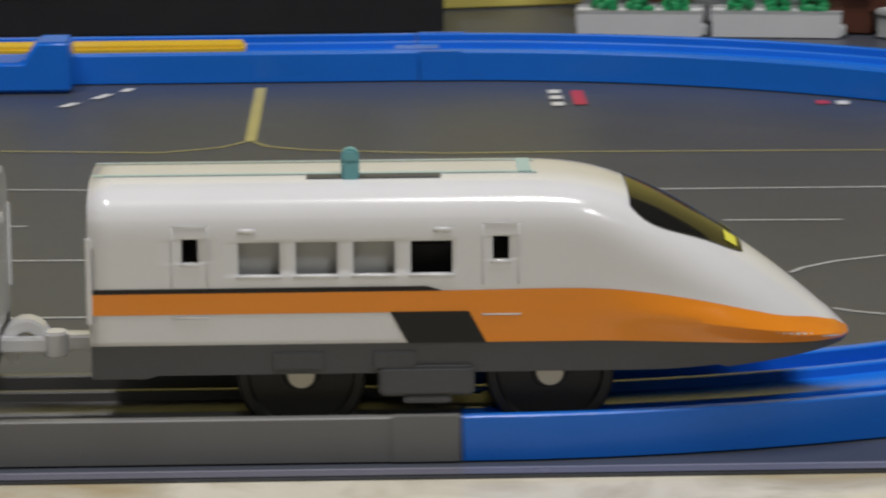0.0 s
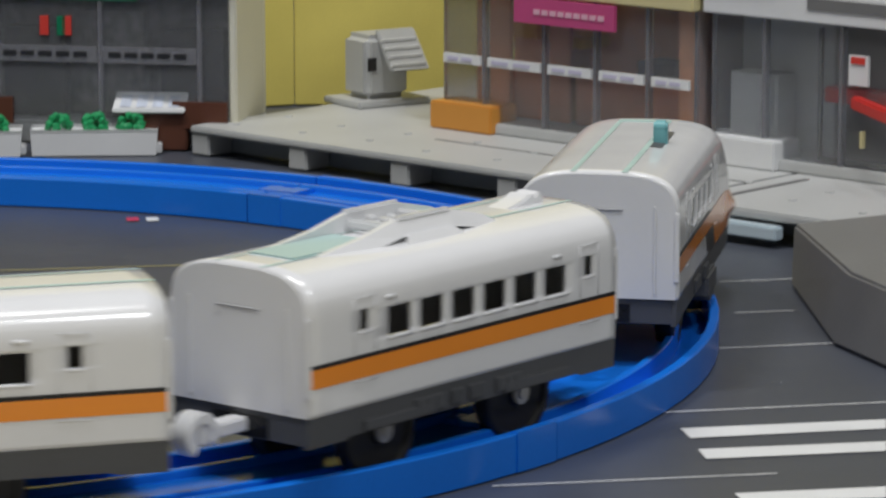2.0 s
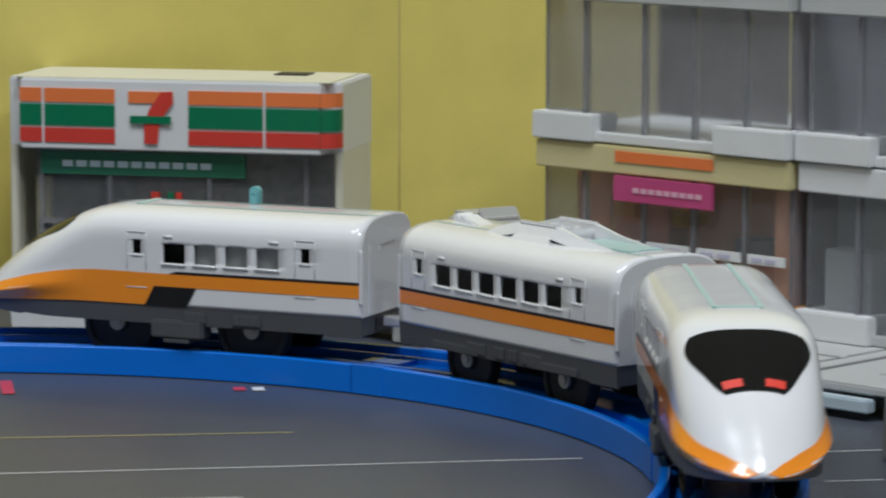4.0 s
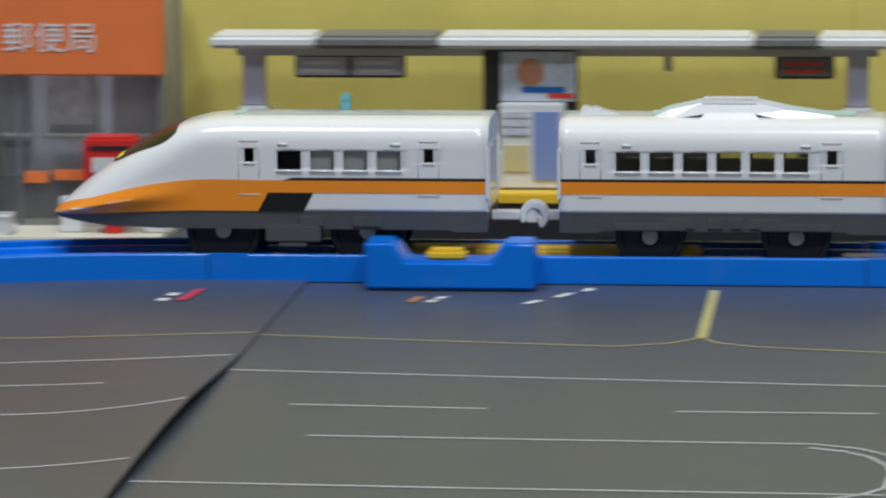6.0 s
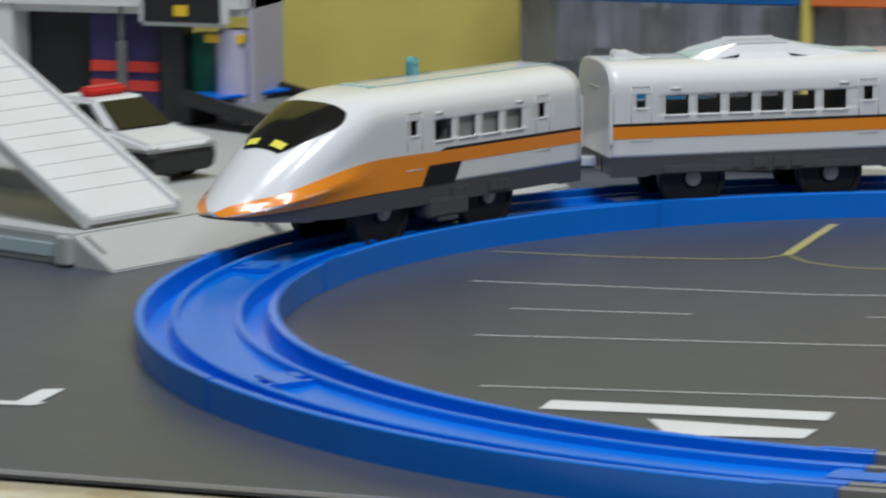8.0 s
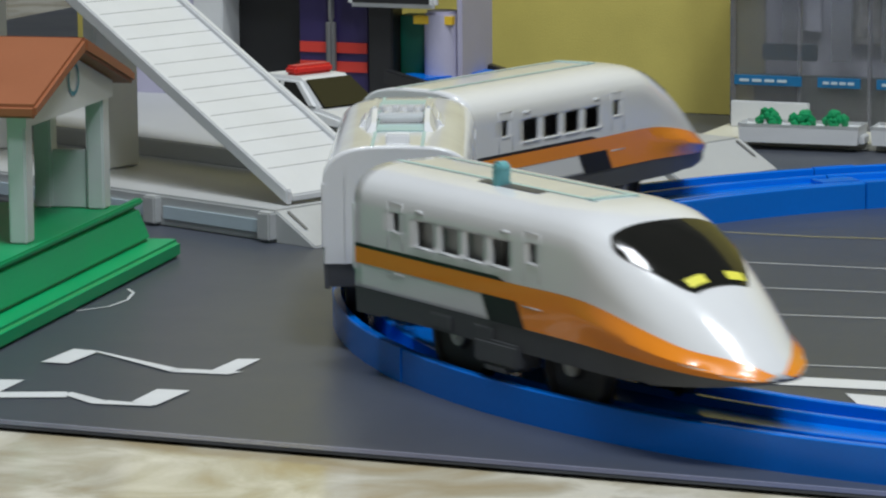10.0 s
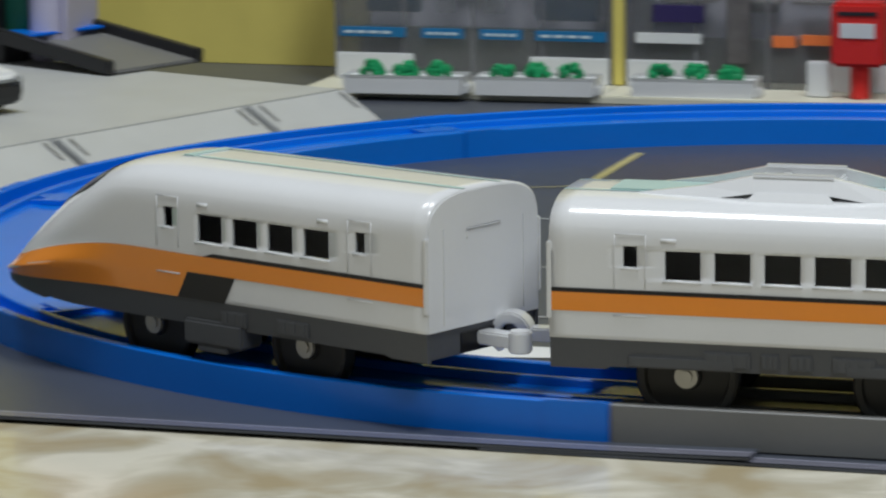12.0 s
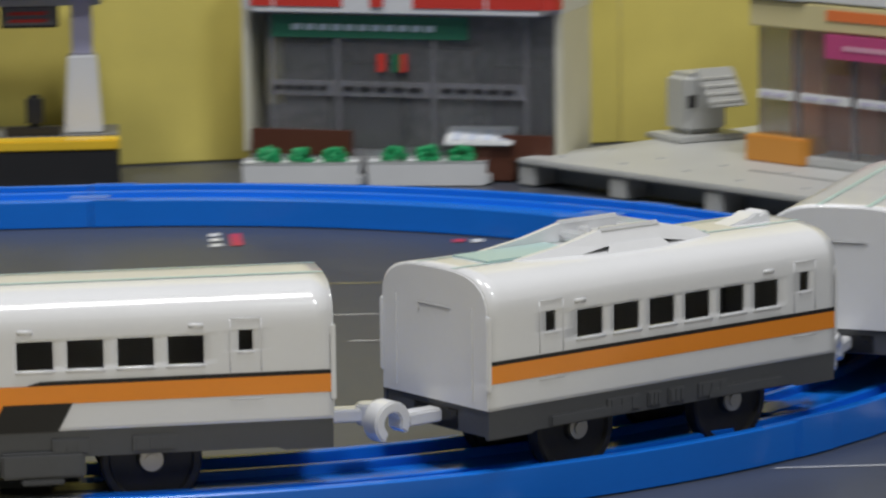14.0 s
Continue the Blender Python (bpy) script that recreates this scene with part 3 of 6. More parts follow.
def bank_inside(t, w, z0, z1):
    for x0, x1 in ((0.0, 0.26), (0.30, 0.47), (0.51, 0.68), (0.71, 0.98)):
        box_part("blue_strip", (w * x0 + 0.002, w * x1, -0.0006, 0.0008, 0.0183, 0.0218), STRIP_BLUE, t, "blue printed strip on the glass", 0)
        sign_bars(t, w * x0 + 0.004, -0.0006, 0.0195, (x1 - x0) * w * 0.7, 4, PALE_BLUE, 0.0010)
    box_part("counter", (0.004, w - 0.004, 0.016, 0.022, z0, 0.0200), GREY_MID, t)
    for x0, x1, z, h in ((0.08, 0.28, 0.026, 0.006), (0.70, 0.92, 0.024, 0.010)):
        box_part("wall_screen", (w * x0, w * x1, 0.012, 0.014, z, z + h), material("dark_blue_screen", (0.03, 0.07, 0.12), 0.3), t)
    for k, (x, z, h) in enumerate(((0.15, 0.034, 0.018), (0.42, 0.030, 0.02), (0.62, 0.034, 0.018), (0.86, 0.030, 0.021))):
        box_part("wall_panel", (w * x - 0.008, w * x + 0.008, 0.0345, 0.0368, z, z + h), SHELF if k % 2 else LILAC, t)
    for k in range(5):
        box_part("white_curtain", (w * (0.1 + 0.18 * k), w * (0.17 + 0.18 * k), 0.030, 0.031, 0.024, z1), SMOKE, t, "", 0)
    # emblem, brand word as bars, readable word for bank
    for dx, dz in ((0.0, 0.004), (0.005, 0.0005), (0.0025, -0.003)):
        box_part("emblem", (0.026 + dx - 0.003, 0.026 + dx + 0.003, -0.0036, -0.0030, 0.0665 + dz, 0.0695 + dz), SHOP_WHITE, t, "white emblem shape")
    for k in range(3):
        box_part("lettering_bar", (0.0365 + 0.008 * k, 0.0420 + 0.008 * k, -0.0034, -0.0030, 0.0665 if k % 2 else 0.0655, 0.0715 if k % 2 else 0.0725), SHOP_WHITE, t, "", 0)
    writing(t, "銀行", 0.0105, SHOP_WHITE, Matrix.Translation((0.0705, -0.0032, 0.0650)) @ UPRIGHT)
    sign_bars(t, 0.008, -0.0031, 0.0585, 0.016, 6, PALE_BLUE, 0.0012)
    sign_bars(t, 0.078, -0.0031, 0.0585, 0.018, 6, PALE_BLUE, 0.0012)


def post_inside(t, w, z0, z1):
    box_part("counter", (0.004, w - 0.004, 0.018, 0.024, z0, 0.0180), SHOP_DARK, t)
    for x0, x1, z, h, m in ((0.04, 0.27, 0.0185, 0.0035, SHOP_WHITE), (0.36, 0.44, 0.012, 0.03, SHOP_DARK), (0.52, 0.60, 0.018, 0.004, SIGN_ORANGE), (0.62, 0.96, 0.0190, 0.0035, SIGN_ORANGE), (0.1, 0.28, 0.026, 0.006, NAVY)):
        box_part("shop_notice", (w * x0, w * x1, -0.0006, 0.0008, z, z + h), m, t, "", 0)
    for k, (x, z, h) in enumerate(((0.12, 0.030, 0.022), (0.38, 0.026, 0.026), (0.62, 0.034, 0.018), (0.85, 0.028, 0.024))):
        box_part("wall_panel", (w * x - 0.009, w * x + 0.009, 0.0345, 0.0368, z, z + h), SHELF if k % 2 == 0 else SHOP_DARK, t)
    for k in range(4):
        box_part("shelf", (0.006 + 0.024 * k, 0.026 + 0.024 * k, 0.027, 0.034, 0.030, 0.0312), SHELF, t, "", 0)
    # emblem
    box_part("emblem", (0.0265, 0.0330, -0.0036, -0.0030, 0.0655, 0.0738), SHOP_WHITE, t, "white emblem shape")
    box_part("emblem", (0.0350, 0.0365, -0.0036, -0.0030, 0.0650, 0.0740), SHOP_WHITE, t, "white emblem shape")
    box_part("emblem", (0.0365, 0.0405, -0.0036, -0.0030, 0.0695, 0.0740), SHOP_WHITE, t, "white emblem shape")
    sign_bars(t, 0.0255, -0.0031, 0.0622, 0.016, 7, PALE_YELLOW, 0.0014)
    writing(t, "郵便局", 0.0112, SHOP_WHITE, Matrix.Translation((0.0635, -0.0032, 0.0645)) @ UPRIGHT)


town_office("bank_building", "blue-signed toy bank with clear plastic front", Matrix.Translation((-0.3460, 0.297, 0)), 0.1035, SIGN_BLUE, bank_inside)
town_office("post_office_building", "orange-signed toy post office with clear plastic front", Matrix.Translation((-0.2378, 0.297, 0)), 0.1020, SIGN_ORANGE, post_inside)
pillar = thing("yellow_pillar", "narrow yellow post between two toy shops", "post")
box_part("post", (-0.2421, -0.2382, 0.296, 0.301, 0.003, 0.0880), CARD_YELLOW, pillar)

# red post box
pb = thing("post_box", "red toy post box on a short red stem", "post box", Matrix.Translation((-0.1508, 0.2815, 0.003)))
bm = bmesh.new()
disc(bm, 0.0034, 0.0, 0.0115, 20, "z")
soft(bm, 0.0004)
part("stem", bm, RED, pb)
bm = bmesh.new()
box(bm, -0.0092, 0.0092, -0.006, 0.006, 0.0115, 0.0335)
soft(bm, 0.0012)
part("box", bm, RED, pb)
box_part("notice", (-0.0060, 0.0060, -0.0064, -0.0059, 0.0215, 0.0265), SHOP_WHITE, pb, "white printed notice", 0)
box_part("slot", (-0.0068, 0.0068, -0.0064, -0.0059, 0.0292, 0.0305), CHARCOAL, pb, "dark letter slot", 0)
for x in (-0.0185, 0.0105):
    box_part("low_wall", (x, x + 0.008, -0.001, 0.002, 0.0, 0.0125), SHOP_WHITE, pb, "low white wall beside the box")

# ---- station platform ----
pl = thing("station_platform", "black toy station platform with yellow edge and canopy", "toy platform", Matrix.Translation((0, 0.290, 0)))
box_part("platform_base", (-0.1140, 0.1137, 0.0, 0.040, 0.0, 0.0125), CHARCOAL, pl, "black plastic platform block")
box_part("yellow_edge", (-0.1140, 0.1137, -0.0004, 0.010, 0.0125, 0.0162), YELLOW, pl, "yellow plastic edge strip")
box_part("platform_top", (-0.1138, 0.1135, 0.010, 0.040, 0.0125, 0.0165), GREY_MID, pl)
for x0, x1, m in ((-0.1198, -0.0833, SHOP_WHITE), (-0.0833, -0.0411, GREY_MID), (-0.0411, 0.0665, SHOP_WHITE), (0.0665, 0.0883, GREY_MID), (0.0883, 0.1124, SHOP_WHITE)):
    bm = bmesh.new()
    box(bm, x0, x1, 0.008, 0.034, 0.0645, 0.0690)
    soft(bm, 0.0013, 3)
    part("canopy_panel", bm, m, pl, "canopy roof panel, white or smoky grey")
box_part("canopy_beam", (-0.112, 0.1085, 0.018, 0.024, 0.0612, 0.0645), GREY_BASE, pl)
for x in (-0.1060, 0.1015):
    box_part("canopy_post", (x - 0.0036, x + 0.0036, 0.017, 0.025, 0.0440, 0.0645), PURPLE, pl, "pale lilac canopy post")
    bm = bmesh.new()
    vs = box(bm, x - 0.0050, x + 0.0050, 0.015, 0.027, 0.0165, 0.0440)
    for v in vs:
        if v.co.z < 0.02:
            v.co.x += 0.0018 * (1 if v.co.x > x else -1)
    soft(bm, 0.0006)
    part("post_foot", bm, SHOP_WHITE, pl)
for x0, x1, m, n in ((-0.0918, -0.0534, PURPLE, 2), (0.0733, 0.0935, GREY_MID, 1)):
    box_part("hanging_sign", (x0, x1, 0.0192, 0.0208, 0.0535, 0.0615), CHARCOAL, pl, "dark hanging station sign")
    for k in range(n):
        a = x0 + (x1 - x0) * k / n
        b = a + (x1 - x0) / n
        box_part("sign_face", (a + 0.0008, b - 0.0008, 0.0188, 0.0192, 0.0545, 0.0607), m, pl, "", 0)
        for q in range(2):
            box_part("lettering_bar", (a + 0.003, b - 0.004, 0.0186, 0.0189, 0.0555 + 0.0026 * q, 0.0567 + 0.0026 * q), SHOP_WHITE if n == 2 else SIGN_RED, pl, "", 0)
for x in (-0.021, 0.037):
    box_part("speaker", (x - 0.0014, x + 0.0014, 0.019, 0.022, 0.0560, 0.0612), GREY_BASE, pl)

poster_stand = thing("poster_board", "black poster board with a colourful printed poster", "poster", Matrix.Translation((0, 0.306, 0.0165)))
box_part("board", (-0.0262, 0.0062, 0.0, 0.004, 0.0, 0.0470), CHARCOAL, poster_stand)
box_part("poster_sheet", (-0.0200, 0.0056, -0.0006, 0.0, 0.0295, 0.0465), POSTER, poster_stand, "printed poster sheet", 0)
bm = bmesh.new()
disc(bm, 0.0048, -0.0010, -0.0006, 24, "y", cx=-0.0098, cz=0.0395)
part("poster_figure", bm, material("salmon_print", (0.55, 0.25, 0.15), 0.5), poster_stand, smooth=False)
for x0, x1, z0, z1, m in ((-0.013, 0.002, 0.0325, 0.0345, SIGN_BLUE), (-0.004, 0.0048, 0.0305, 0.0322, SIGN_RED)):
    box_part("poster_band", (x0, x1, -0.0009, -0.0006, z0, z1), m, poster_stand, "", 0)

vend = thing("vending_machine", "white and blue toy vending machine with printed panels", "vending machine", Matrix.Translation((-0.0090, 0.3000, 0.0165)))
box_part("cabinet", (-0.0112, 0.0112, 0.0, 0.0055, 0.0, 0.0292), SHOP_WHITE, vend)
box_part("blue_panel", (0.0005, 0.0095, -0.0005, 0.0, 0.003, 0.0265), material("pale_blue_print", (0.22, 0.30, 0.62), 0.4), vend, "", 0)
for k in range(3):
    box_part("product_row", (-0.0100, -0.0010, -0.0005, 0.0, 0.0185 + 0.003 * k, 0.0205 + 0.003 * k), POSTER, vend, "", 0)
box_part("price_panel", (-0.0100, -0.0010, -0.0005, 0.0, 0.006, 0.0150), PALE_YELLOW, vend, "", 0)
small = thing("ticket_board", "small white board with an orange and green picture", "notice board", Matrix.Translation((-0.0205, 0.2985, 0.0165)))
box_part("board", (-0.0125, 0.0015, 0.0, 0.0022, 0.0, 0.0130), SHOP_WHITE, small)
for x0, x1, z0, z1, m in ((-0.0105, -0.003, 0.003, 0.0085, SIGN_ORANGE), (-0.0085, 0.000, 0.0075, 0.0105, SIGN_GREEN)):
    box_part("picture", (x0, x1, -0.0004, 0.0, z0, z1), m, small, "", 0)
blk = thing("waiting_bench", "long black toy bench with a high back", "bench", Matrix.Translation((0.0285, 0.3060, 0.0165)))
box_part("back", (-0.0225, 0.0225, 0.002, 0.005, 0.0, 0.0150), CHARCOAL, blk)
box_part("seat", (-0.0225, 0.0225, -0.005, 0.002, 0.0, 0.0045), CHARCOAL, blk)
bench = thing("waiting_bench", "white bench back with printed advert on black seats", "bench", Matrix.Translation((-0.0768, 0.3040, 0.0165)))
box_part("back", (-0.0140, 0.0140, 0.002, 0.005, 0.0, 0.0200), SHOP_WHITE, bench)
box_part("advert", (-0.0105, 0.0105, 0.0015, 0.002, 0.0120, 0.0175), POSTER, bench, "printed advert strip", 0)
for x in (-0.0090, 0.0090):
    box_part("seat", (x - 0.0082, x + 0.0082, -0.006, 0.002, 0.0, 0.0058), CHARCOAL, bench)
bin_ = thing("litter_bin", "grey cylindrical toy litter bin with black top", "litter bin", Matrix.Translation((-0.0503, 0.3050, 0.0165)))
bm = bmesh.new()
disc(bm, 0.0047, 0.0, 0.0105, 20, "z")
soft(bm, 0.0004)
part("drum", bm, GREY_MID, bin_)
bm = bmesh.new()
disc(bm, 0.0049, 0.0105, 0.0138, 20, "z")
soft(bm, 0.0005)
part("lid", bm, CHARCOAL, bin_)
sw = thing("switch_stand", "small black lever stand on the platform", "switch stand", Matrix.Translation((0.0845, 0.3040, 0.0165)))
box_part("foot", (-0.0105, 0.0090, -0.003, 0.003, 0.0, 0.0030), CHARCOAL, sw)
box_part("lever", (-0.0030, 0.0030, -0.002, 0.002, 0.0030, 0.0140), CHARCOAL, sw, "", 0.0012)

# ---- corner shop with striped fascia ----
shop = thing("corner_shop", "white toy shop with orange, green and red striped fascia", "toy building", Matrix.Translation((0.2640, 0.2660, 0.0045)) @ Matrix.Rotation(radians(-22.0), 4, "Z") @ Matrix.Diagonal((0.976, 1.0, 0.976, 1)), "toy shops")
W = 0.120
box_part("base", (-W, 0, 0.0125, 0.046, -0.0046, 0.003), SHOP_WHITE, shop)
box_part("back_wall", (-W, 0, 0.042, 0.045, 0.003, 0.0555), CREAM, shop)
box_part("side_wall", (-0.0028, 0.0, 0.006, 0.042, 0.003, 0.0555), CREAM, shop, "cream plastic side wall")
box_part("side_wall", (-W, -W + 0.0028, 0.006, 0.042, 0.003, 0.0555), CREAM, shop, "cream plastic side wall")
box_part("corner_glass", (-0.0120, -0.0028, 0.0055, 0.0068, 0.003, 0.0555), GLASS, shop, "", 0)
box_part("glass_front", (-W + 0.010, -0.0120, 0.0050, 0.0062, 0.003, 0.0555), GLASS, shop, "clear plastic shop front", 0)
for x in (-0.0125, -0.047, -0.083, -0.108):
    box_part("mullion", (x - 0.0008, x + 0.0008, 0.0042, 0.0068, 0.003, 0.0555), SMOKE, shop, "", 0)
bm = bmesh.new()
box(bm, -W, 0.0, 0.0, 0.046, 0.0545, 0.0790)
vert = [e for e in bm.edges if abs(e.verts[0].co.z - e.verts[1].co.z) > 0.01 and e.verts[0].co.y < 0.01]
bmesh.ops.bevel(bm, geom=vert, offset=0.006, segments=5, affect="EDGES")
soft(bm, 0.0006)
part("fascia_block", bm, SHOP_WHITE, shop, "white fascia block with rounded corners")
box_part("roof_tray", (-W + 0.003, -0.003, 0.003, 0.043, 0.0788, 0.0794), CREAM, shop)
box_part("roof_vent", (-0.030, -0.018, 0.026, 0.036, 0.0794, 0.0799), CHARCOAL, shop, "", 0)
for z0, z1, m in ((0.0710, 0.0758, SIGN_ORANGE), (0.0628, 0.0702, SIGN_GREEN), (0.0570, 0.0620, SIGN_RED)):
    for x0, x1 in ((-W + 0.006, -0.1060), (-0.1050, -0.0795), (-0.0530, -0.0265), (-0.0255, -0.0062)):
        box_part("stripe", (x0, x1, -0.00035, 0.0002, z0, z1), m, shop, "printed stripe panel", 0)
    bm = bmesh.new()
    pts = [(-0.006 + 0.00625 * math.sin(a), 0.006 - 0.00625 * math.cos(a)) for a in [math.pi / 2 * i / 6 for i in range(7)]]
    va = [bm.verts.new((x, y, z0)) for x, y in pts]
    vb = [bm.verts.new((x, y, z1)) for x, y in pts]
    for i in range(6):
        bm.faces.new((va[i], va[i + 1], vb[i + 1], vb[i]))
    part("stripe", bm, m, shop, "printed stripe panel")
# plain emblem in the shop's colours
box_part("emblem", (-0.0745, -0.0585, -0.0004, 0.0, 0.0712, 0.0752), SIGN_ORANGE, shop, "", 0)
bm = bmesh.new()
fr = [(-0.0688, 0.0572), (-0.0640, 0.0572), (-0.0632, 0.0650), (-0.0585, 0.0712), (-0.0585, 0.0754), (-0.0625, 0.0752), (-0.0670, 0.0690), (-0.0688, 0.0640)]
f = bm.faces.new([bm.verts.new((x, -0.0007, z)) for x, z in fr])
part("emblem", bm, SIGN_RED, shop, "red slanted emblem shape", smooth=False)
box_part("emblem", (-0.0738, -0.0590, -0.0010, -0.0007, 0.0642, 0.0668), SIGN_GREEN, shop, "green emblem bar", 0)
box_part("banner", (-0.108, -0.034, 0.0040, 0.0048, 0.0455, 0.0535), material("green_banner_print", (0.03, 0.17, 0.10), 0.4), shop, "dark green printed banner", 0)
sign_bars(shop, -0.100, 0.0040, 0.0482, 0.055, 11, PALE_BLUE, 0.0022)
box_part("shelf_wall", (-W + 0.004, -0.004, 0.030, 0.034, 0.003, 0.0540), SHELF, shop)
for k in range(4):
    box_part("display_unit", (-0.115 + 0.028 * k, -0.093 + 0.028 * k, 0.022, 0.030, 0.003, 0.040 - 0.006 * (k % 2)), SHOP_DARK if k % 2 else SHELF, shop)
for x0, x1 in ((-0.116, -0.078), (-0.022, -0.003)):
    box_part("door_plinth", (x0, x1, 0.0035, 0.0050, 0.003, 0.0120), BROWN, shop, "", 0)
for x0, x1 in ((-0.109, -0.084), (-0.083, -0.048), (-0.046, -0.0135)):
    box_part("window_band", (x0, x1, 0.0040, 0.0049, 0.0245, 0.0300), SMOKE, shop, "", 0)
    sign_bars(shop, x0 + 0.002, 0.0040, 0.0265, x1 - x0 - 0.004, 5, CHARCOAL, 0.0016)
for x, m in ((-0.068, SIGN_RED), (-0.060, SIGN_RED), (-0.062, SIGN_GREEN)):
    box_part("window_sticker", (x, x + 0.003, 0.0040, 0.0049, 0.0335, 0.0400), m, shop, "", 0)
box_part("yellow_machine", (-0.112, -0.107, 0.010, 0.014, 0.020, 0.044), PALE_YELLOW, shop, "", 0.0003)

rack = thing("newspaper_stand", "brown stand with sloping white printed top", "display stand", Matrix.Translation((0.2370, 0.2790, 0)) @ Matrix.Rotation(radians(-14), 4, "Z"))
box_part("cabinet", (-0.0085, 0.0135, 0.0, 0.010, 0.0, 0.0125), BROWN, rack)
bm = bmesh.new()
vs = box(bm, -0.0110, 0.0130, -0.002, 0.010, 0.0125, 0.0138)
for v in vs:
    if v.co.y > 0.005:
        v.co.z += 0.0045
soft(bm, 0.0004)
part("sloping_top", bm, SHOP_WHITE, rack)
for k in range(4):
    bm = bmesh.new()
    x = -0.0085 + 0.0053 * k
    bm.faces.new([bm.verts.new(p) for p in ((x, -0.0008, 0.0146), (x + 0.0035, -0.0008, 0.0146), (x + 0.0035, 0.0066, 0.0175), (x, 0.0066, 0.0175))])
    part("printed_cover", bm, POSTER, rack, smooth=False)

# ---- grey station square with clear display buildings ----
SQ = Matrix.Translation((0.2500, 0.2685, 0)) @ Matrix.Rotation(math.atan2(-0.8, 0.6), 4, "Z")
sq = thing("station_square", "pale grey plastic base slab with openings along its edge", "toy base", SQ)
bm = bmesh.new()
box(bm, 0.0, 0.205, 0.0, 0.150, 0.0072, 0.0095)
soft(bm, 0.0006)
part("slab", bm, GREY_BASE, sq, "pale grey plastic slab")
bm = bmesh.new()
box(bm, 0.206, 0.300, -0.004, 0.150, 0.0068, 0.0095)
soft(bm, 0.0006)
part("slab", bm, GREY_BASE, sq, "pale grey plastic slab")
for k in range(7):
    u = 0.0 + 0.0445 * k
    box_part("edge_pier", (u, u + 0.008, 0.0008, 0.012, 0.0, 0.0072), GREY_BASE, sq)
# the pale grey plastic again, with the shade under the slab put into its colour
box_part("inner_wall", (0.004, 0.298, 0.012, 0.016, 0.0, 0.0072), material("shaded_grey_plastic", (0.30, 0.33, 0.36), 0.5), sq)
rng = random.Random(4)
for k in range(22):
    u, v = 0.01 + 0.028 * (k % 11), 0.012 + 0.020 * (k // 11) + 0.002 * (k % 3)
    bm = bmesh.new()
    disc(bm, 0.0013, 0.0094, 0.0099, 12, "z", cx=u, cy=v)
    part("stud", bm, GREY_BASE, sq)
box_part("slab_joint", (0.080, 0.205, 0.0315, 0.0323, 0.0094, 0.0097), GREY_MID, sq, "", 0)
box_part("slab_joint", (0.214, 0.216, 0.004, 0.048, 0.0094, 0.0098), GREY_MID, sq, "", 0)
bm = bmesh.new()
disc(bm, 0.0052, 0.0, 0.0110, 20, "z", cx=0.2125, cy=0.0035)
disc(bm, 0.0026, 0.0110, 0.0135, 16, "z", cx=0.2125, cy=0.0035)
soft(bm, 0.0005)
part("hinge", bm, GREY_BASE, sq, "round grey hinge lug")
box_part("side_lug", (0.2200, 0.246, -0.0075, -0.0035, 0.002, 0.0060), PALE_BLUE, sq, "pale blue grey side lug")


def display_unit(name, label, u0, u1, v0, fascia_mat, inner_mat, base_mat, floors):
    t = thing(name, label, "toy building", SQ @ Matrix.Translation((u0, v0, 0.0095)), "clear display buildings")
    w = u1 - u0
    d = 0.060
    for k in range(floors):
        z = 0.0555 * k
        bm_ = base_mat if k == 0 else SHOP_WHITE
        for x0, x1 in ((-0.001, w * 0.24), (w * 0.72, w + 0.001)):
            box_part("corner_block", (x0, x1, -0.0035, 0.010, z, z + 0.0090), bm_, t, "moulded corner block")
        box_part("floor_plate", (0, w, -0.001, d, z, z + 0.0035), bm_ if k else GREY_BASE, t)
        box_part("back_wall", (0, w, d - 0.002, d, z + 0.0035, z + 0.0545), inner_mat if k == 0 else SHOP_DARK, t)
        for x in (0, w - 0.002):
            box_part("side_wall", (x, x + 0.002, 0.002, d, z + 0.0035, z + 0.0470), SMOKE, t, "clear plastic side wall", 0.0003)
        box_part("glass_front", (0.002, w - 0.002, 0.001, 0.0022, z + 0.0035, z + 0.0460), GLASS, t, "clear plastic front", 0)
        for q in (0.18, 0.42, 0.62, 0.82):
            box_part("mullion", (w * q - 0.0007, w * q + 0.0007, 0.0004, 0.0030, z + 0.0035, z + 0.0460), SMOKE, t, "", 0)
        box_part("fascia", (-0.0005, w + 0.0005, -0.0020, 0.006, z + 0.0460, z + 0.0550), fascia_mat if k == 0 else GREY_BASE, t, "plain fascia band")
        box_part("fascia_slot", (w * 0.33, w * 0.72, -0.0024, -0.0019, z + 0.0500, z + 0.0535), GREY_MID if k else (SIGN_ORANGE if fascia_mat is PALE_YELLOW else GREY_MID), t, "", 0)
    return t, w


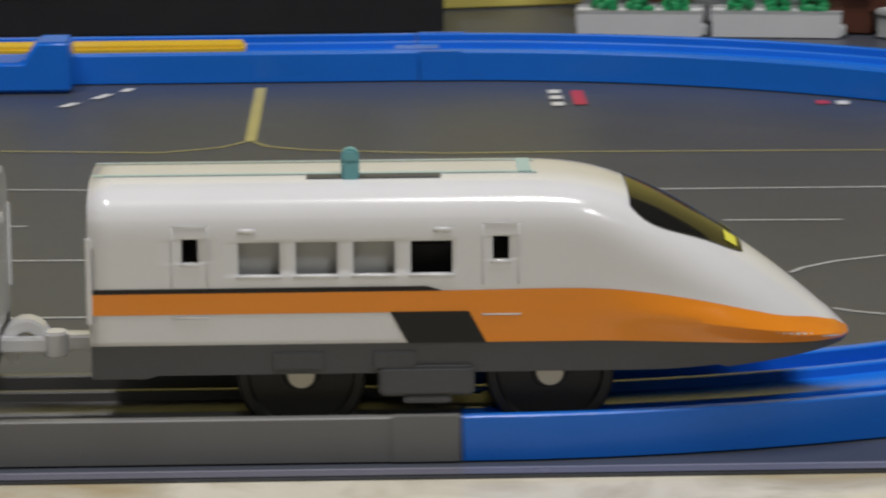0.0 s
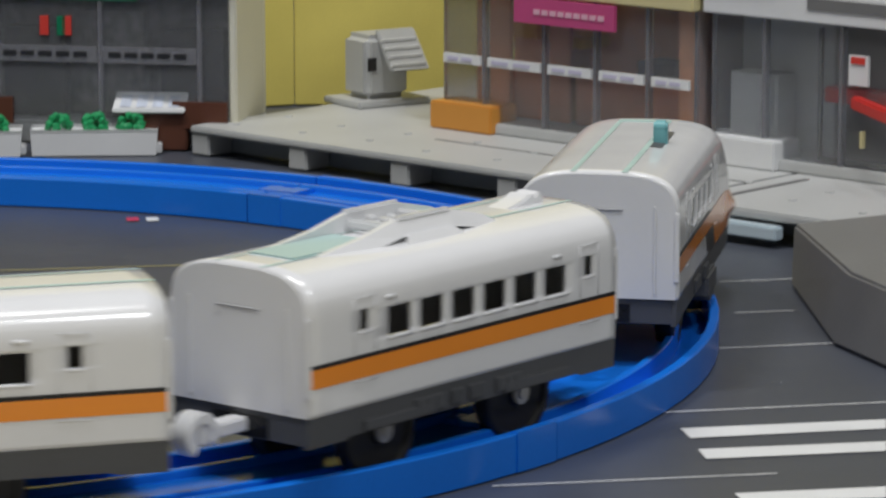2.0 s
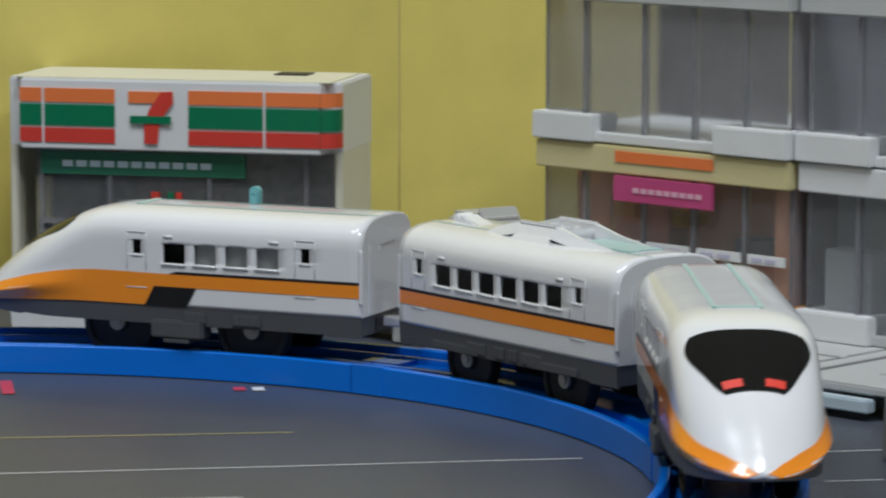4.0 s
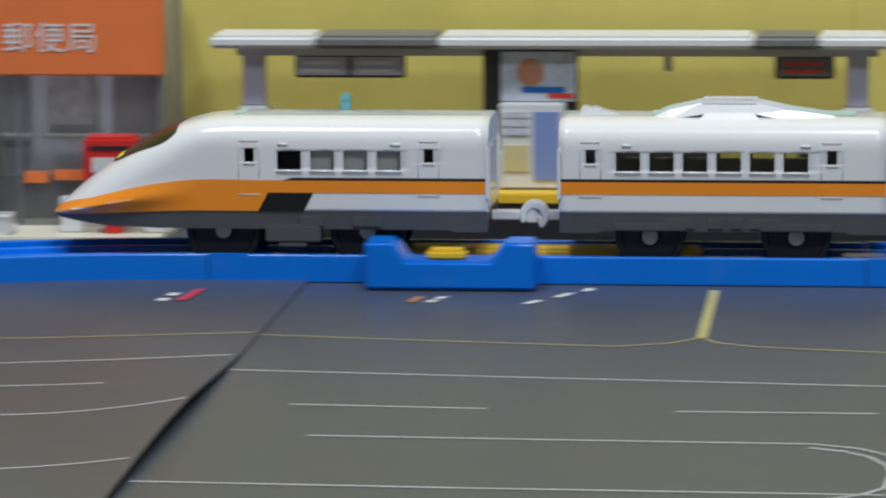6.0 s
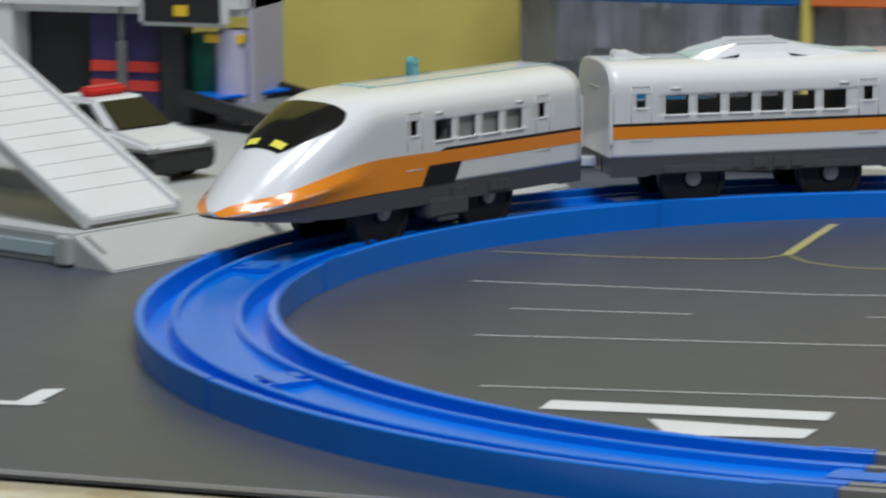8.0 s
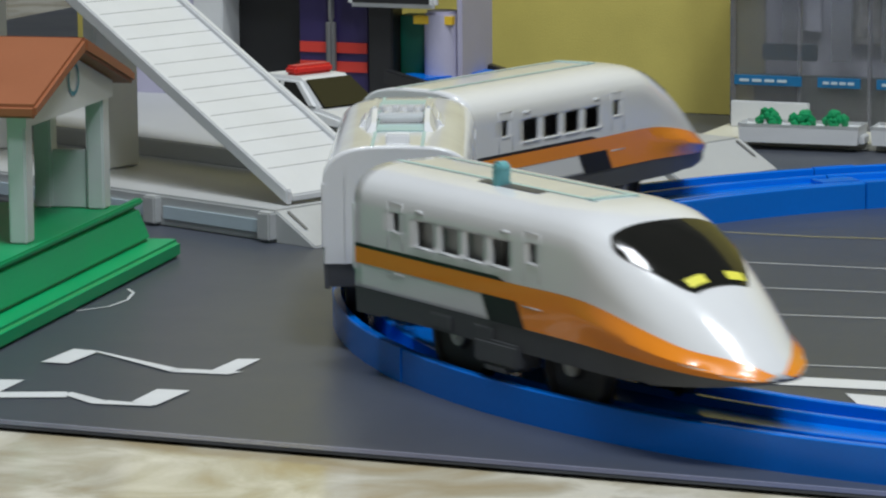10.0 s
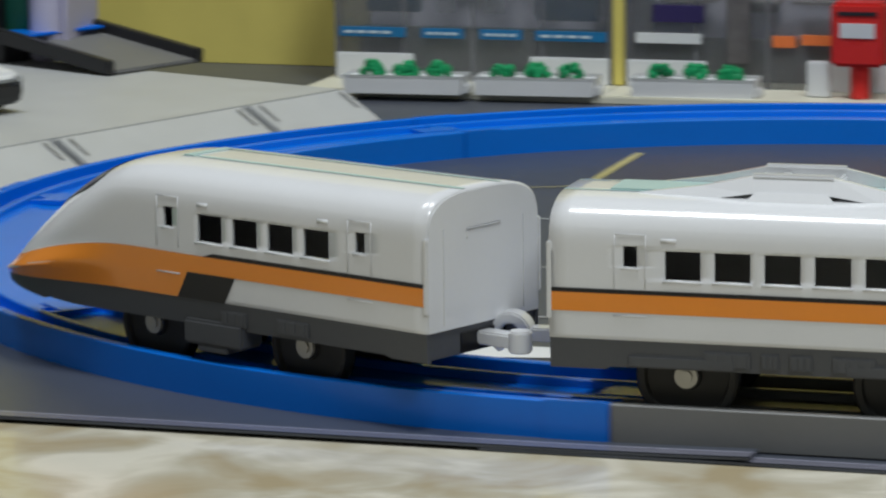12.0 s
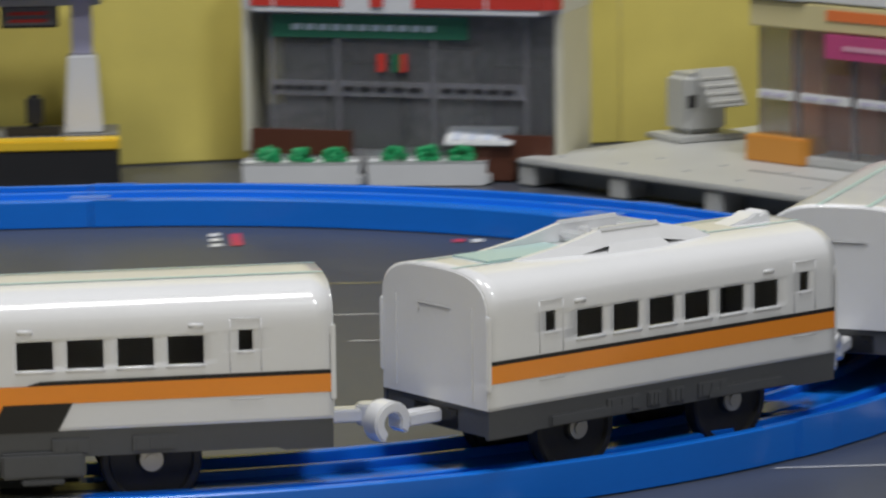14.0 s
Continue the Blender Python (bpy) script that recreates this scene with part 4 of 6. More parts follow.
du, w = display_unit("display_building", "clear toy shop with pale yellow fascia and orange base blocks", 0.062, 0.168, 0.053, PALE_YELLOW, PEACH, ORANGE_BASE, 2)
box_part("sign", (w * 0.33, w * 0.72, -0.0030, -0.0016, 0.0375, 0.0455), SIGN_PINK, du, "pink printed sign", 0)
sign_bars(du, w * 0.41, -0.0030, 0.0405, w * 0.28, 9, material("pale_pink_print", (0.7, 0.4, 0.5), 0.4), 0.0016)
for q0, q1 in ((0.02, 0.17), (0.20, 0.41), (0.44, 0.61), (0.64, 0.81), (0.84, 0.98)):
    box_part("notice_strip", (w * q0, w * q1, -0.0002, 0.0009, 0.0215, 0.0245), SHOP_WHITE, du, "white notice strip on the glass", 0)
    sign_bars(du, w * q0 + 0.002, -0.0002, 0.0224, w * (q1 - q0) - 0.004, 2, PURPLE, 0.0012)
for k, (q, m) in enumerate(((0.1, SIGN_ORANGE), (0.3, ORANGE_BASE), (0.52, BROWN), (0.72, SHOP_DARK), (0.9, BROWN))):
    box_part("display_goods", (w * q - 0.008, w * q + 0.008, 0.018, 0.030, 0.0035, 0.018 + 0.008 * (k % 2)), m, du)
box_part("display_goods", (w * 0.05, w * 0.42, 0.020, 0.034, 0.027, 0.031), YELLOW, du)
for q0, q1, z0, z1, m in ((0.03, 0.17, 0.0036, 0.0455, PEACH), (0.185, 0.41, 0.0036, 0.0455, TERRACOTTA), (0.43, 0.98, 0.0036, 0.0200, TERRACOTTA)):
    box_part("inner_panel", (w * q0, w * q1, 0.0150, 0.0165, z0, z1), m, du, "warm coloured interior panel", 0.0003)
box_part("amber_shelf", (w * 0.20, w * 0.30, 0.0120, 0.0150, 0.030, 0.0400), AMBER, du, "amber display shelf", 0.0004)
box_part("brown_pillar", (w - 0.009, w - 0.0022, 0.0035, 0.0105, 0.0035, 0.0460), PEACH, du)
du2, w2 = display_unit("display_building", "clear toy shop with white frame and a red bar inside", 0.1705, 0.290, 0.056, SHOP_WHITE, GREY_BASE, SHOP_WHITE, 2)
box_part("grey_block", (0.006, 0.024, 0.0040, 0.0138, 0.0036, 0.028), GREY_BASE, du2)
box_part("inner_panel", (0.0030, 0.0385, 0.0140, 0.0155, 0.0036, 0.0455), GREY_BASE, du2, "pale grey interior panel", 0.0003)
box_part("red_bar", (0.040, 0.095, 0.006, 0.012, 0.0215, 0.0262), RED, du2, "red plastic bar", 0.0006)
arm = box_part("barrier_arm", (0.0, 0.052, -0.0016, 0.0016, -0.0020, 0.0020), RED, du2, "red plastic barrier arm", 0.0006)
arm.matrix_local = Matrix.Translation((0.0560, 0.0000, 0.0235)) @ Matrix.Rotation(radians(-35), 4, "Z")
box_part("notice", (0.0535, 0.0605, -0.0002, 0.0009, 0.0285, 0.0375), SHOP_WHITE, du2, "white notice with red heading", 0)
box_part("notice_heading", (0.0545, 0.0595, -0.0006, -0.0002, 0.0350, 0.0370), SIGN_RED, du2, "", 0)
box_part("door_frame", (0.0400, 0.118, 0.0032, 0.0045, 0.0040, 0.0056), GREY_MID, du2, "", 0)
box_part("door_frame", (0.0400, 0.0412, 0.0032, 0.0045, 0.0040, 0.0440), GREY_MID, du2, "", 0)
box_part("door_handle", (0.0580, 0.0592, -0.0004, 0.0010, 0.010, 0.015), PALE_YELLOW, du2, "", 0)

booth = thing("ticket_booth", "pale grey toy booth with a sloping ribbed flap", "toy booth", SQ @ Matrix.Translation((0.0094, 0.0792, 0.0095)) @ Matrix.Rotation(radians(76), 4, "Z"))
box_part("foot_plate", (-0.0145, 0.0145, -0.0115, 0.0115, 0.0, 0.0022), GREY_BASE, booth)
bm = bmesh.new()
box(bm, -0.0090, 0.0085, -0.0075, 0.0080, 0.0022, 0.0240)
soft(bm, 0.0022, 3)
part("body", bm, GREY_BASE, booth)
bm = bmesh.new()
vs = box(bm, -0.0040, 0.0110, -0.0165, -0.0140, 0.0125, 0.0255)
for v in vs:
    if v.co.z > 0.02:
        v.co.y += 0.0100
soft(bm, 0.0005)
part("flap", bm, GREY_BASE, booth)
for k in range(4):
    z = 0.0140 + 0.0026 * k
    box_part("flap_rib", (-0.0040, 0.0095, -0.0169 + 0.0100 * (z - 0.0125) / 0.013, -0.0155 + 0.0100 * (z - 0.0125) / 0.013, z, z + 0.0009), SHOP_WHITE, booth, "", 0)
box_part("slot", (-0.0085, -0.0052, -0.0079, -0.0074, 0.012, 0.0165), CHARCOAL, booth, "dark slot", 0)

# dark grey block by the right-hand curve
road_block = thing("grey_block", "mid grey plastic ramp block lying on the mat", "toy ramp")
bm = bmesh.new()
low = [(0.3815, 0.0150), (0.3705, -0.0620), (0.3760, -0.0960), (0.52, -0.160), (0.52, 0.060)]
va, vb = [bm.verts.new((x, y, 0.0)) for x, y in low], [bm.verts.new((x, y, 0.0180)) for x, y in [(0.3800, 0.0080), (0.3745, -0.0610), (0.3790, -0.0930), (0.52, -0.155), (0.52, 0.055)]]
bm.faces.new(va[::-1]), bm.faces.new(vb)
for i in range(5):
    bm.faces.new((va[i], va[(i + 1) % 5], vb[(i + 1) % 5], vb[i]))
soft(bm, 0.0008)
part("block", bm, GREY_MID, road_block)

# ---- white road slab with ramp, on the west side ----
WS = Matrix.Translation((-0.3790, 0.0105, 0)) @ Matrix.Rotation(math.atan2(0.932, 0.363), 4, "Z")
ws = thing("road_slab", "off-white plastic road base slab with sloping aprons", "toy base", WS)
bm = bmesh.new()
vs = box(bm, 0.0, 0.216, 0.017, 0.340, 0.0, 0.0100)
soft(bm, 0.0007)
part("slab", bm, GREY_BASE, ws)
for u0, u1 in ((0.0, 0.074), (0.078, 0.164), (0.168, 0.216)):
    bm = bmesh.new()
    va = [bm.verts.new(p) for p in ((u0, 0.0, 0.0008), (u1, 0.0, 0.0008), (u1, 0.0168, 0.0100), (u0, 0.0168, 0.0100), (u0, 0.0, 0.0), (u1, 0.0, 0.0), (u1, 0.0168, 0.0), (u0, 0.0168, 0.0))]
    for q in ((0, 1, 2, 3), (4, 7, 6, 5), (0, 4, 5, 1), (1, 5, 6, 2), (2, 6, 7, 3), (3, 7, 4, 0)):
        bm.faces.new([va[i] for i in q])
    soft(bm, 0.0005)
    part("apron", bm, GREY_BASE, ws, "sloping off-white apron")
    for u in (u0 + 0.003, u1 - 0.0042):
        bm = bmesh.new()
        va = [bm.verts.new(p) for p in ((u, 0.007, 0.0050), (u + 0.0012, 0.007, 0.0050), (u + 0.0012, 0.0150, 0.0096), (u, 0.0150, 0.0096))]
        part("apron_mark", bm, GREY_MID, ws, smooth=False) if bm.faces.new(va) else None
for v in (0.024, 0.075, 0.126, 0.18):
    box_part("front_panel", (-0.0006, 0.0, v, v + 0.042, 0.0028, 0.0066), PALE_BLUE, ws, "pale blue inset panel", 0)
    box_part("front_lug", (-0.003, 0.001, v - 0.0075, v - 0.002, 0.001, 0.0095), GREY_BASE, ws)
box_part("raised_kerb", (0.055, 0.075, 0.050, 0.200, 0.0100, 0.0160), GREY_BASE, ws, "raised pale kerb block")

ramp = thing("ribbed_ramp", "tall white plastic ramp with fine cross ribs", "toy ramp", WS @ Matrix.Translation((0.008, 0.020, 0.0102)))
L, RISE = 0.190, 0.105
ang = math.atan2(RISE, L)
for nm, u0, u1, h0, h1 in (("deck", 0.0022, 0.0393, -0.0022, 0.0), ("side_rim", 0.0, 0.0022, -0.0030, 0.0016), ("side_rim", 0.0393, 0.0415, -0.0030, 0.0016)):
    bm = bmesh.new()
    va = [bm.verts.new((u, v * L, v * RISE + h + 0.003)) for v in (0, 1) for u in (u0, u1) for h in (h0, h1)]
    for q in ((0, 1, 3, 2), (4, 6, 7, 5), (0, 4, 5, 1), (2, 3, 7, 6), (0, 2, 6, 4), (1, 5, 7, 3)):
        bm.faces.new([va[i] for i in q])
    soft(bm, 0.0004)
    part(nm, bm, SHOP_WHITE, ramp)
for k in range(28):
    v = 0.012 + 0.0063 * k
    bm = bmesh.new()
    z = v / L * RISE + 0.003
    box(bm, 0.0024, 0.0391, v, v + 0.00025, z - 0.0002, z + 0.00012)
    part("rib", bm, GREY_RAIL, ramp, smooth=False)
for v in (0.10, 0.165):
    box_part("support", (0.012, 0.030, v, v + 0.006, 0.0, v / L * RISE + 0.001), SHOP_WHITE, ramp)


def police_car():
    t = thing("police_car", "white and black toy police car with red light bar", "toy car", Matrix.Translation((-0.4378, 0.1405, 0.0100)) @ Matrix.Rotation(math.atan2(-0.40, 0.915), 4, "Z"))
    def hull(name, prof, hw0, hw1, mat, label=""):
        bm = bmesh.new()
        zs = [z for _, z in prof]
        lo, hi = min(zs), max(zs)
        a = [bm.verts.new((x, -(hw0 + (hw1 - hw0) * (z - lo) / (hi - lo)), z)) for x, z in prof]
        b = [bm.verts.new((x, (hw0 + (hw1 - hw0) * (z - lo) / (hi - lo)), z)) for x, z in prof]
        bm.faces.new(a), bm.faces.new(b[::-1])
        for i in range(len(prof)):
            j = (i + 1) % len(prof)
            bm.faces.new((a[i], b[i], b[j], a[j]))
        soft(bm, 0.0012, 2)
        return part(name, bm, mat, t, label)
    hull("lower_body", [(-0.035, 0.003), (0.034, 0.003), (0.036, 0.007), (0.0355, 0.0105), (-0.0355, 0.0105)], 0.0150, 0.0150, CHARCOAL, "black lower body")
    hull("upper_body", [(-0.0355, 0.0105), (0.0355, 0.0105), (0.0340, 0.0135), (0.016, 0.0165), (-0.026, 0.0172), (-0.0350, 0.0160)], 0.0150, 0.0138, SHOP_WHITE, "white upper body")
    hull("cabin", [(-0.024, 0.0165), (0.017, 0.0160), (0.005, 0.0255), (-0.015, 0.0258)], 0.0136, 0.0108, SHOP_WHITE)
    hull("windscreen", [(0.0168, 0.0166), (0.0176, 0.0168), (0.0064, 0.0250), (0.0056, 0.0248)], 0.0118, 0.0098, GLASS_BLACK, "dark windscreen")
    for s in (1, -1):
        bm = bmesh.new()
        for x0, x1, x2, x3 in ((-0.019, -0.004, -0.004, -0.0135), (-0.002, 0.012, 0.0035, -0.002)):
            va = [bm.verts.new((x, s * y, z)) for x, y, z in ((x0, 0.0138, 0.0170), (x1, 0.0138, 0.0170), (x2, 0.0118, 0.0240), (x3, 0.0118, 0.0240))]
            bm.faces.new(va)
        part("side_window", bm, GLASS_BLACK, t, smooth=False)
        for x in (-0.021, 0.022):
            bm = bmesh.new()
            disc(bm, 0.0056, s * 0.0110, s * 0.0155, 24, "y", cx=x, cz=0.0056)
            soft(bm, 0.0005)
            part("wheel", bm, TYRE, t)
        bm = bmesh.new()
        box(bm, 0.0335, 0.0360, s * 0.0125 - 0.002, s * 0.0125 + 0.002, 0.0095, 0.0125)
        soft(bm, 0.0006)
        part("headlight", bm, GLASS, t)
    bm = bmesh.new()
    box(bm, -0.0060, 0.0000, -0.0085, 0.0085, 0.0256, 0.0288)
    soft(bm, 0.0010, 3)
    part("light_bar", bm, RED, t, "red plastic light bar")


police_car()

# tall depot behind the slab
dep = thing("toy_depot", "pale purple toy depot with dark doorway and navy doors", "toy building", Matrix.Translation((0, 0.268, 0.0)))
box_part("left_wall", (-0.585, -0.545, 0.0, 0.05, 0.0, 0.120), PURPLE, dep)
box_part("pier", (-0.545, -0.533, -0.002, 0.05, 0.0, 0.120), SHOP_WHITE, dep)
box_part("dark_doorway", (-0.533, -0.5035, 0.012, 0.02, 0.0, 0.050), CHARCOAL, dep)
box_part("navy_door", (-0.5035, -0.4755, 0.002, 0.006, 0.010, 0.060), NAVY, dep, "navy door leaf with red bands")
for z in (0.0275, 0.0205):
    box_part("red_band", (-0.5030, -0.4760, 0.0014, 0.002, z, z + 0.0038), SIGN_RED, dep, "", 0)
box_part("door_bar", (-0.4915, -0.4880, -0.002, 0.002, 0.020, 0.040), GREY_MID, dep, "", 0.0012)
box_part("door_bar_thin", (-0.4903, -0.4893, -0.001, 0.002, 0.040, 0.062), GREY_MID, dep, "", 0)
box_part("black_post", (-0.4740, -0.4645, -0.002, 0.008, 0.010, 0.060), CHARCOAL, dep)
box_part("green_cabinet", (-0.4640, -0.4540, 0.004, 0.012, 0.010, 0.042), material("deep_green_plastic", (0.005, 0.12, 0.07), 0.4), dep)
bm = bmesh.new()
disc(bm, 0.0068, 0.010, 0.044, 18, "z", cx=-0.4470, cy=0.004)
soft(bm, 0.001)
part("clear_column", bm, PURPLE, dep, "pale lilac rounded column")
box_part("right_pier", (-0.4400, -0.4380, 0.0, 0.03, 0.010, 0.110), PURPLE, dep)
box_part("lintel", (-0.545, -0.438, -0.003, 0.04, 0.0490, 0.070), SHOP_WHITE, dep, "white lintel above the doors", 0.003)
box_part("sign_frame", (-0.4800, -0.4450, -0.0075, -0.0035, 0.0455, 0.058), SHOP_WHITE, dep, "", 0.0014)
box_part("sign_face", (-0.4775, -0.4475, -0.0080, -0.0074, 0.0472, 0.0565), CHARCOAL, dep, "", 0)
box_part("lettering_bar", (-0.4655, -0.4600, -0.0083, -0.0079, 0.0495, 0.0535), YELLOW, dep, "", 0)
box_part("yellow_band", (-0.4560, -0.4410, -0.0020, 0.002, 0.0395, 0.0425), YELLOW, dep, "", 0)

# black tilted tray ramp beside the depot
tray = thing("tray_ramp", "black toy ramp tray with raised side rails", "toy ramp", Matrix.Translation((-0.4640, 0.2560, 0.0100)) @ Matrix.Rotation(radians(-24), 4, "Z"))
for nm, y0, y1, h, mt in (("tray", 0.004, 0.044, 0.0015, GREY_MID), ("side_rail", 0.0, 0.004, 0.005, CHARCOAL), ("side_rail", 0.044, 0.048, 0.005, CHARCOAL)):
    bm = bmesh.new()
    va = [bm.verts.new((x, y, z)) for x, zt in ((0.0, 0.0085), (0.062, 0.0003)) for y in (y0, y1) for z in (zt, zt + h)]
    for q in ((0, 1, 3, 2), (4, 6, 7, 5), (0, 4, 5, 1), (2, 3, 7, 6), (0, 2, 6, 4), (1, 5, 7, 3)):
        bm.faces.new([va[i] for i in q])
    soft(bm, 0.0005)
    part(nm, bm, mt, tray)
box_part("blue_plate", (-0.002, 0.016, 0.005, 0.043, 0.0098, 0.0110), BLUE, tray, "blue plastic plate")
box_part("foot", (-0.002, 0.004, 0.004, 0.044, 0.0, 0.0090), CHARCOAL, tray)

# ---- little country station on a green base ----
gs = thing("country_station", "white toy station with brown gable roof on green base", "toy building", Matrix.Translation((-0.4100, -0.0150, 0)) @ Matrix.Rotation(math.atan2(-0.155, 0.024), 4, "Z"))
# x runs along the near edge towards the camera, y away to the west is negative
for nm, y0, y1, x0, x1, z0, z1 in (("base_step", -0.140, 0.0, 0.0, 0.20, 0.0, 0.0055), ("base_step", -0.138, -0.0075, 0.004, 0.20, 0.0055, 0.0160)):
    bm = bmesh.new()
    vs = box(bm, x0, x1, y0, y1, z0, z1)
    if z0 > 0:
        for v in vs:
            if v.co.z > 0.01:
                v.co.y += -0.003 if v.co.y > -0.05 else 0
                v.co.x += 0.003 if v.co.x < 0.05 else 0
    soft(bm, 0.0012, 3)
    part(nm, bm, GREEN_BASE, gs, "bright green plastic base")
box_part("platform_lip", (0.004, 0.20, -0.0125, -0.0100, 0.0160, 0.0178), GREEN_BASE, gs)
for x, y in ((0.014, -0.020), (0.078, -0.020), (0.014, -0.036), (0.014, -0.075), (0.078, -0.075)):
    box_part("post", (x - 0.0030, x + 0.0030, y - 0.0026, y + 0.0026, 0.0160, 0.0530), SHOP_WHITE, gs, "white plastic post")
box_part("side_wall", (0.0135, 0.0155, -0.034, -0.023, 0.016, 0.0330), SHOP_WHITE, gs)
box_part("bench", (0.030, 0.060, -0.060, -0.048, 0.0160, 0.0300), GREEN_BASE, gs, "green bench inside", 0.001)
box_part("rear_wall", (0.010, 0.082, -0.079, -0.0765, 0.016, 0.052), SHOP_WHITE, gs)
prof = [(0.010, 0.0480), (0.082, 0.0480), (0.082, 0.0525), (0.046, 0.0640), (0.010, 0.0525)]
for y0, y1 in ((-0.0190, -0.0165), (-0.0900, -0.0875)):
    bm = bmesh.new()
    a = [bm.verts.new((x, y0, z)) for x, z in prof]
    b = [bm.verts.new((x, y1, z)) for x, z in prof]
    bm.faces.new(a), bm.faces.new(b[::-1])
    for i in range(5):
        bm.faces.new((a[i], b[i], b[(i + 1) % 5], a[(i + 1) % 5]))
    bmesh.ops.recalc_face_normals(bm, faces=bm.faces[:])
    part("gable", bm, SHOP_WHITE, gs, "white gable", smooth=False)
for sgn in (1, -1):
    bm = bmesh.new()
    va = []
    for y in (-0.0115, -0.110):
        for x, z in ((0.046, 0.0645), (0.046 + sgn * 0.0420, 0.0510), (0.046 + sgn * 0.0420, 0.0548), (0.046, 0.0690)):
            va.append(bm.verts.new((x, y, z)))
    for q in ((0, 1, 2, 3), (4, 7, 6, 5), (0, 4, 5, 1), (1, 5, 6, 2), (2, 6, 7, 3), (3, 7, 4, 0)):
        bm.faces.new([va[i] for i in q])
    soft(bm, 0.0009)
    part("roof_slope", bm, ROOF_BROWN, gs, "terracotta brown roof slope")
bm = bmesh.new()
for i in range(20):
    a0, a1 = 2 * math.pi * i / 20, 2 * math.pi * (i + 1) / 20
    bm.faces.new([bm.verts.new((0.044 + r * math.cos(a), -0.0162, 0.0570 + r * math.sin(a))) for r, a in ((0.0048, a0), (0.0048, a1), (0.0036, a1), (0.0036, a0))])
part("clock_ring", bm, material("teal_ring_paint", (0.05, 0.25, 0.33), 0.4), gs, "teal clock ring", smooth=False)


# ---- the train ----
Z0, ZR, HW = 0.0222, 0.0518, 0.0188


def nose_roof(x):
    pts = [(-1, ZR), (0.0835, ZR), (0.0933, 0.0509), (0.1001, 0.0489), (0.1110, 0.0439), (0.1211, 0.0374), (0.1300, 0.0312), (0.1380, 0.0242), (0.1425, 0.0200)]
    for (a, za), (b, zb) in zip(pts, pts[1:]):
        if x <= b:
            return za + (zb - za) * (x - a) / (b - a)
    return pts[-1][1]


def smooth_roof(x):
    return sum(nose_roof(x + d * 0.0025) for d in (-2, -1, 0, 1, 2)) / 5 if x < 0.1395 else nose_roof(x)


def sole(x, head):
    """Lower edge of the shell, which dips towards the nose."""
    return Z0 - (0.0028 * min(1.0, max(0.0, (x - 0.092) / 0.0485)) ** 1.6 if head else 0.0)


def half_width(x, head):
    if not head or x < 0.088:
        return HW
    k = min(1.0, (x - 0.088) / 0.0546)
    return max(0.0004, HW * (1 - k ** 3.3) ** 0.5)


def car_surface(x, f, side, head, out=0.0):
    """A point of the car's shell. x from the rear, f 0 at the skirt to 1 on the roof's middle line."""
    def at(x, f):
        zt = smooth_roof(x) if head else ZR
        k = min(1.0, max(0.0, (x - 0.092) / 0.042)) if head else 0.0
        n = 3.3 * (1 - k) + 1.65 * k
        low = 0.62 * (1 - k)          # the sides stand upright to here, then the shoulder rounds over
        hw = half_width(x, head)
        f = min(1.0, max(0.0, f))
        if f < 0.80:
            h = f
            u = max(0.0, (h - low) / (1 - low))
            y = hw * max(0.0, 1 - u ** n) ** (1 / n)
        else:
            u0 = max(0.0, (0.80 - low) / (1 - low))
            y0 = max(0.0, 1 - u0 ** n) ** (1 / n)
            a0 = math.atan2(u0, y0)
            a = a0 + (math.pi / 2 - a0) * (f - 0.80) / 0.20
            c, s = math.cos(a), math.sin(a)
            r = (abs(c) ** n + abs(s) ** n) ** (-1 / n)
            y, h = hw * r * c, low + (1 - low) * r * s
        z0 = sole(x, head)
        if head and x > 0.088:        # the cheeks flare out in a ridge towards the nose
            q = min(1.0, (x - 0.088) / 0.034)
            y += 0.0021 * q * q * (3 - 2 * q) * (hw / HW) * math.exp(-((h - 0.20) / 0.11) ** 2)
        return Vector((x, y, z0 + (zt - z0) * h))
    p = at(x, f)
    if out:
        e = 0.0004
        du = at(min(x + e, 0.1424), f) - at(x - e, f)
        dv = at(x, min(f + 0.004, 1)) - at(x, max(f - 0.004, 0))
        nrm = dv.cross(du)
        nrm = nrm.normalized() if nrm.length > 1e-12 else Vector((0, 1, 0))
        if nrm.y < 0 and f < 0.98:
            nrm = -nrm
        if f >= 0.98 and nrm.z < 0:
            nrm = -nrm
        p = p + nrm * out
    return Vector((p.x, p.y * side, p.z))


def surface_patch(bm, corner, head, side, nx=6, nf=4, out=0.00012):
    """A thin applied film: corner gives x from (u, v) and f from (u, v)."""
    grid = []
    for i in range(nx + 1):
        grid.append([bm.verts.new(car_surface(*corner(i / nx, j / nf), side, head, out)) for j in range(nf + 1)])
    for i in range(nx):
        for j in range(nf):
            q = (grid[i][j], grid[i + 1][j], grid[i + 1][j + 1], grid[i][j + 1])
            bm.faces.new(q if side > 0 else q[::-1])


def quad(x0, x1, f0, f1, shear0=0.0, shear1=0.0):
    return lambda u, v: (x0 + (x1 - x0) * u + shear0 * v * (1 - u) + shear1 * v * u, f0 + (f1 - f0) * v)


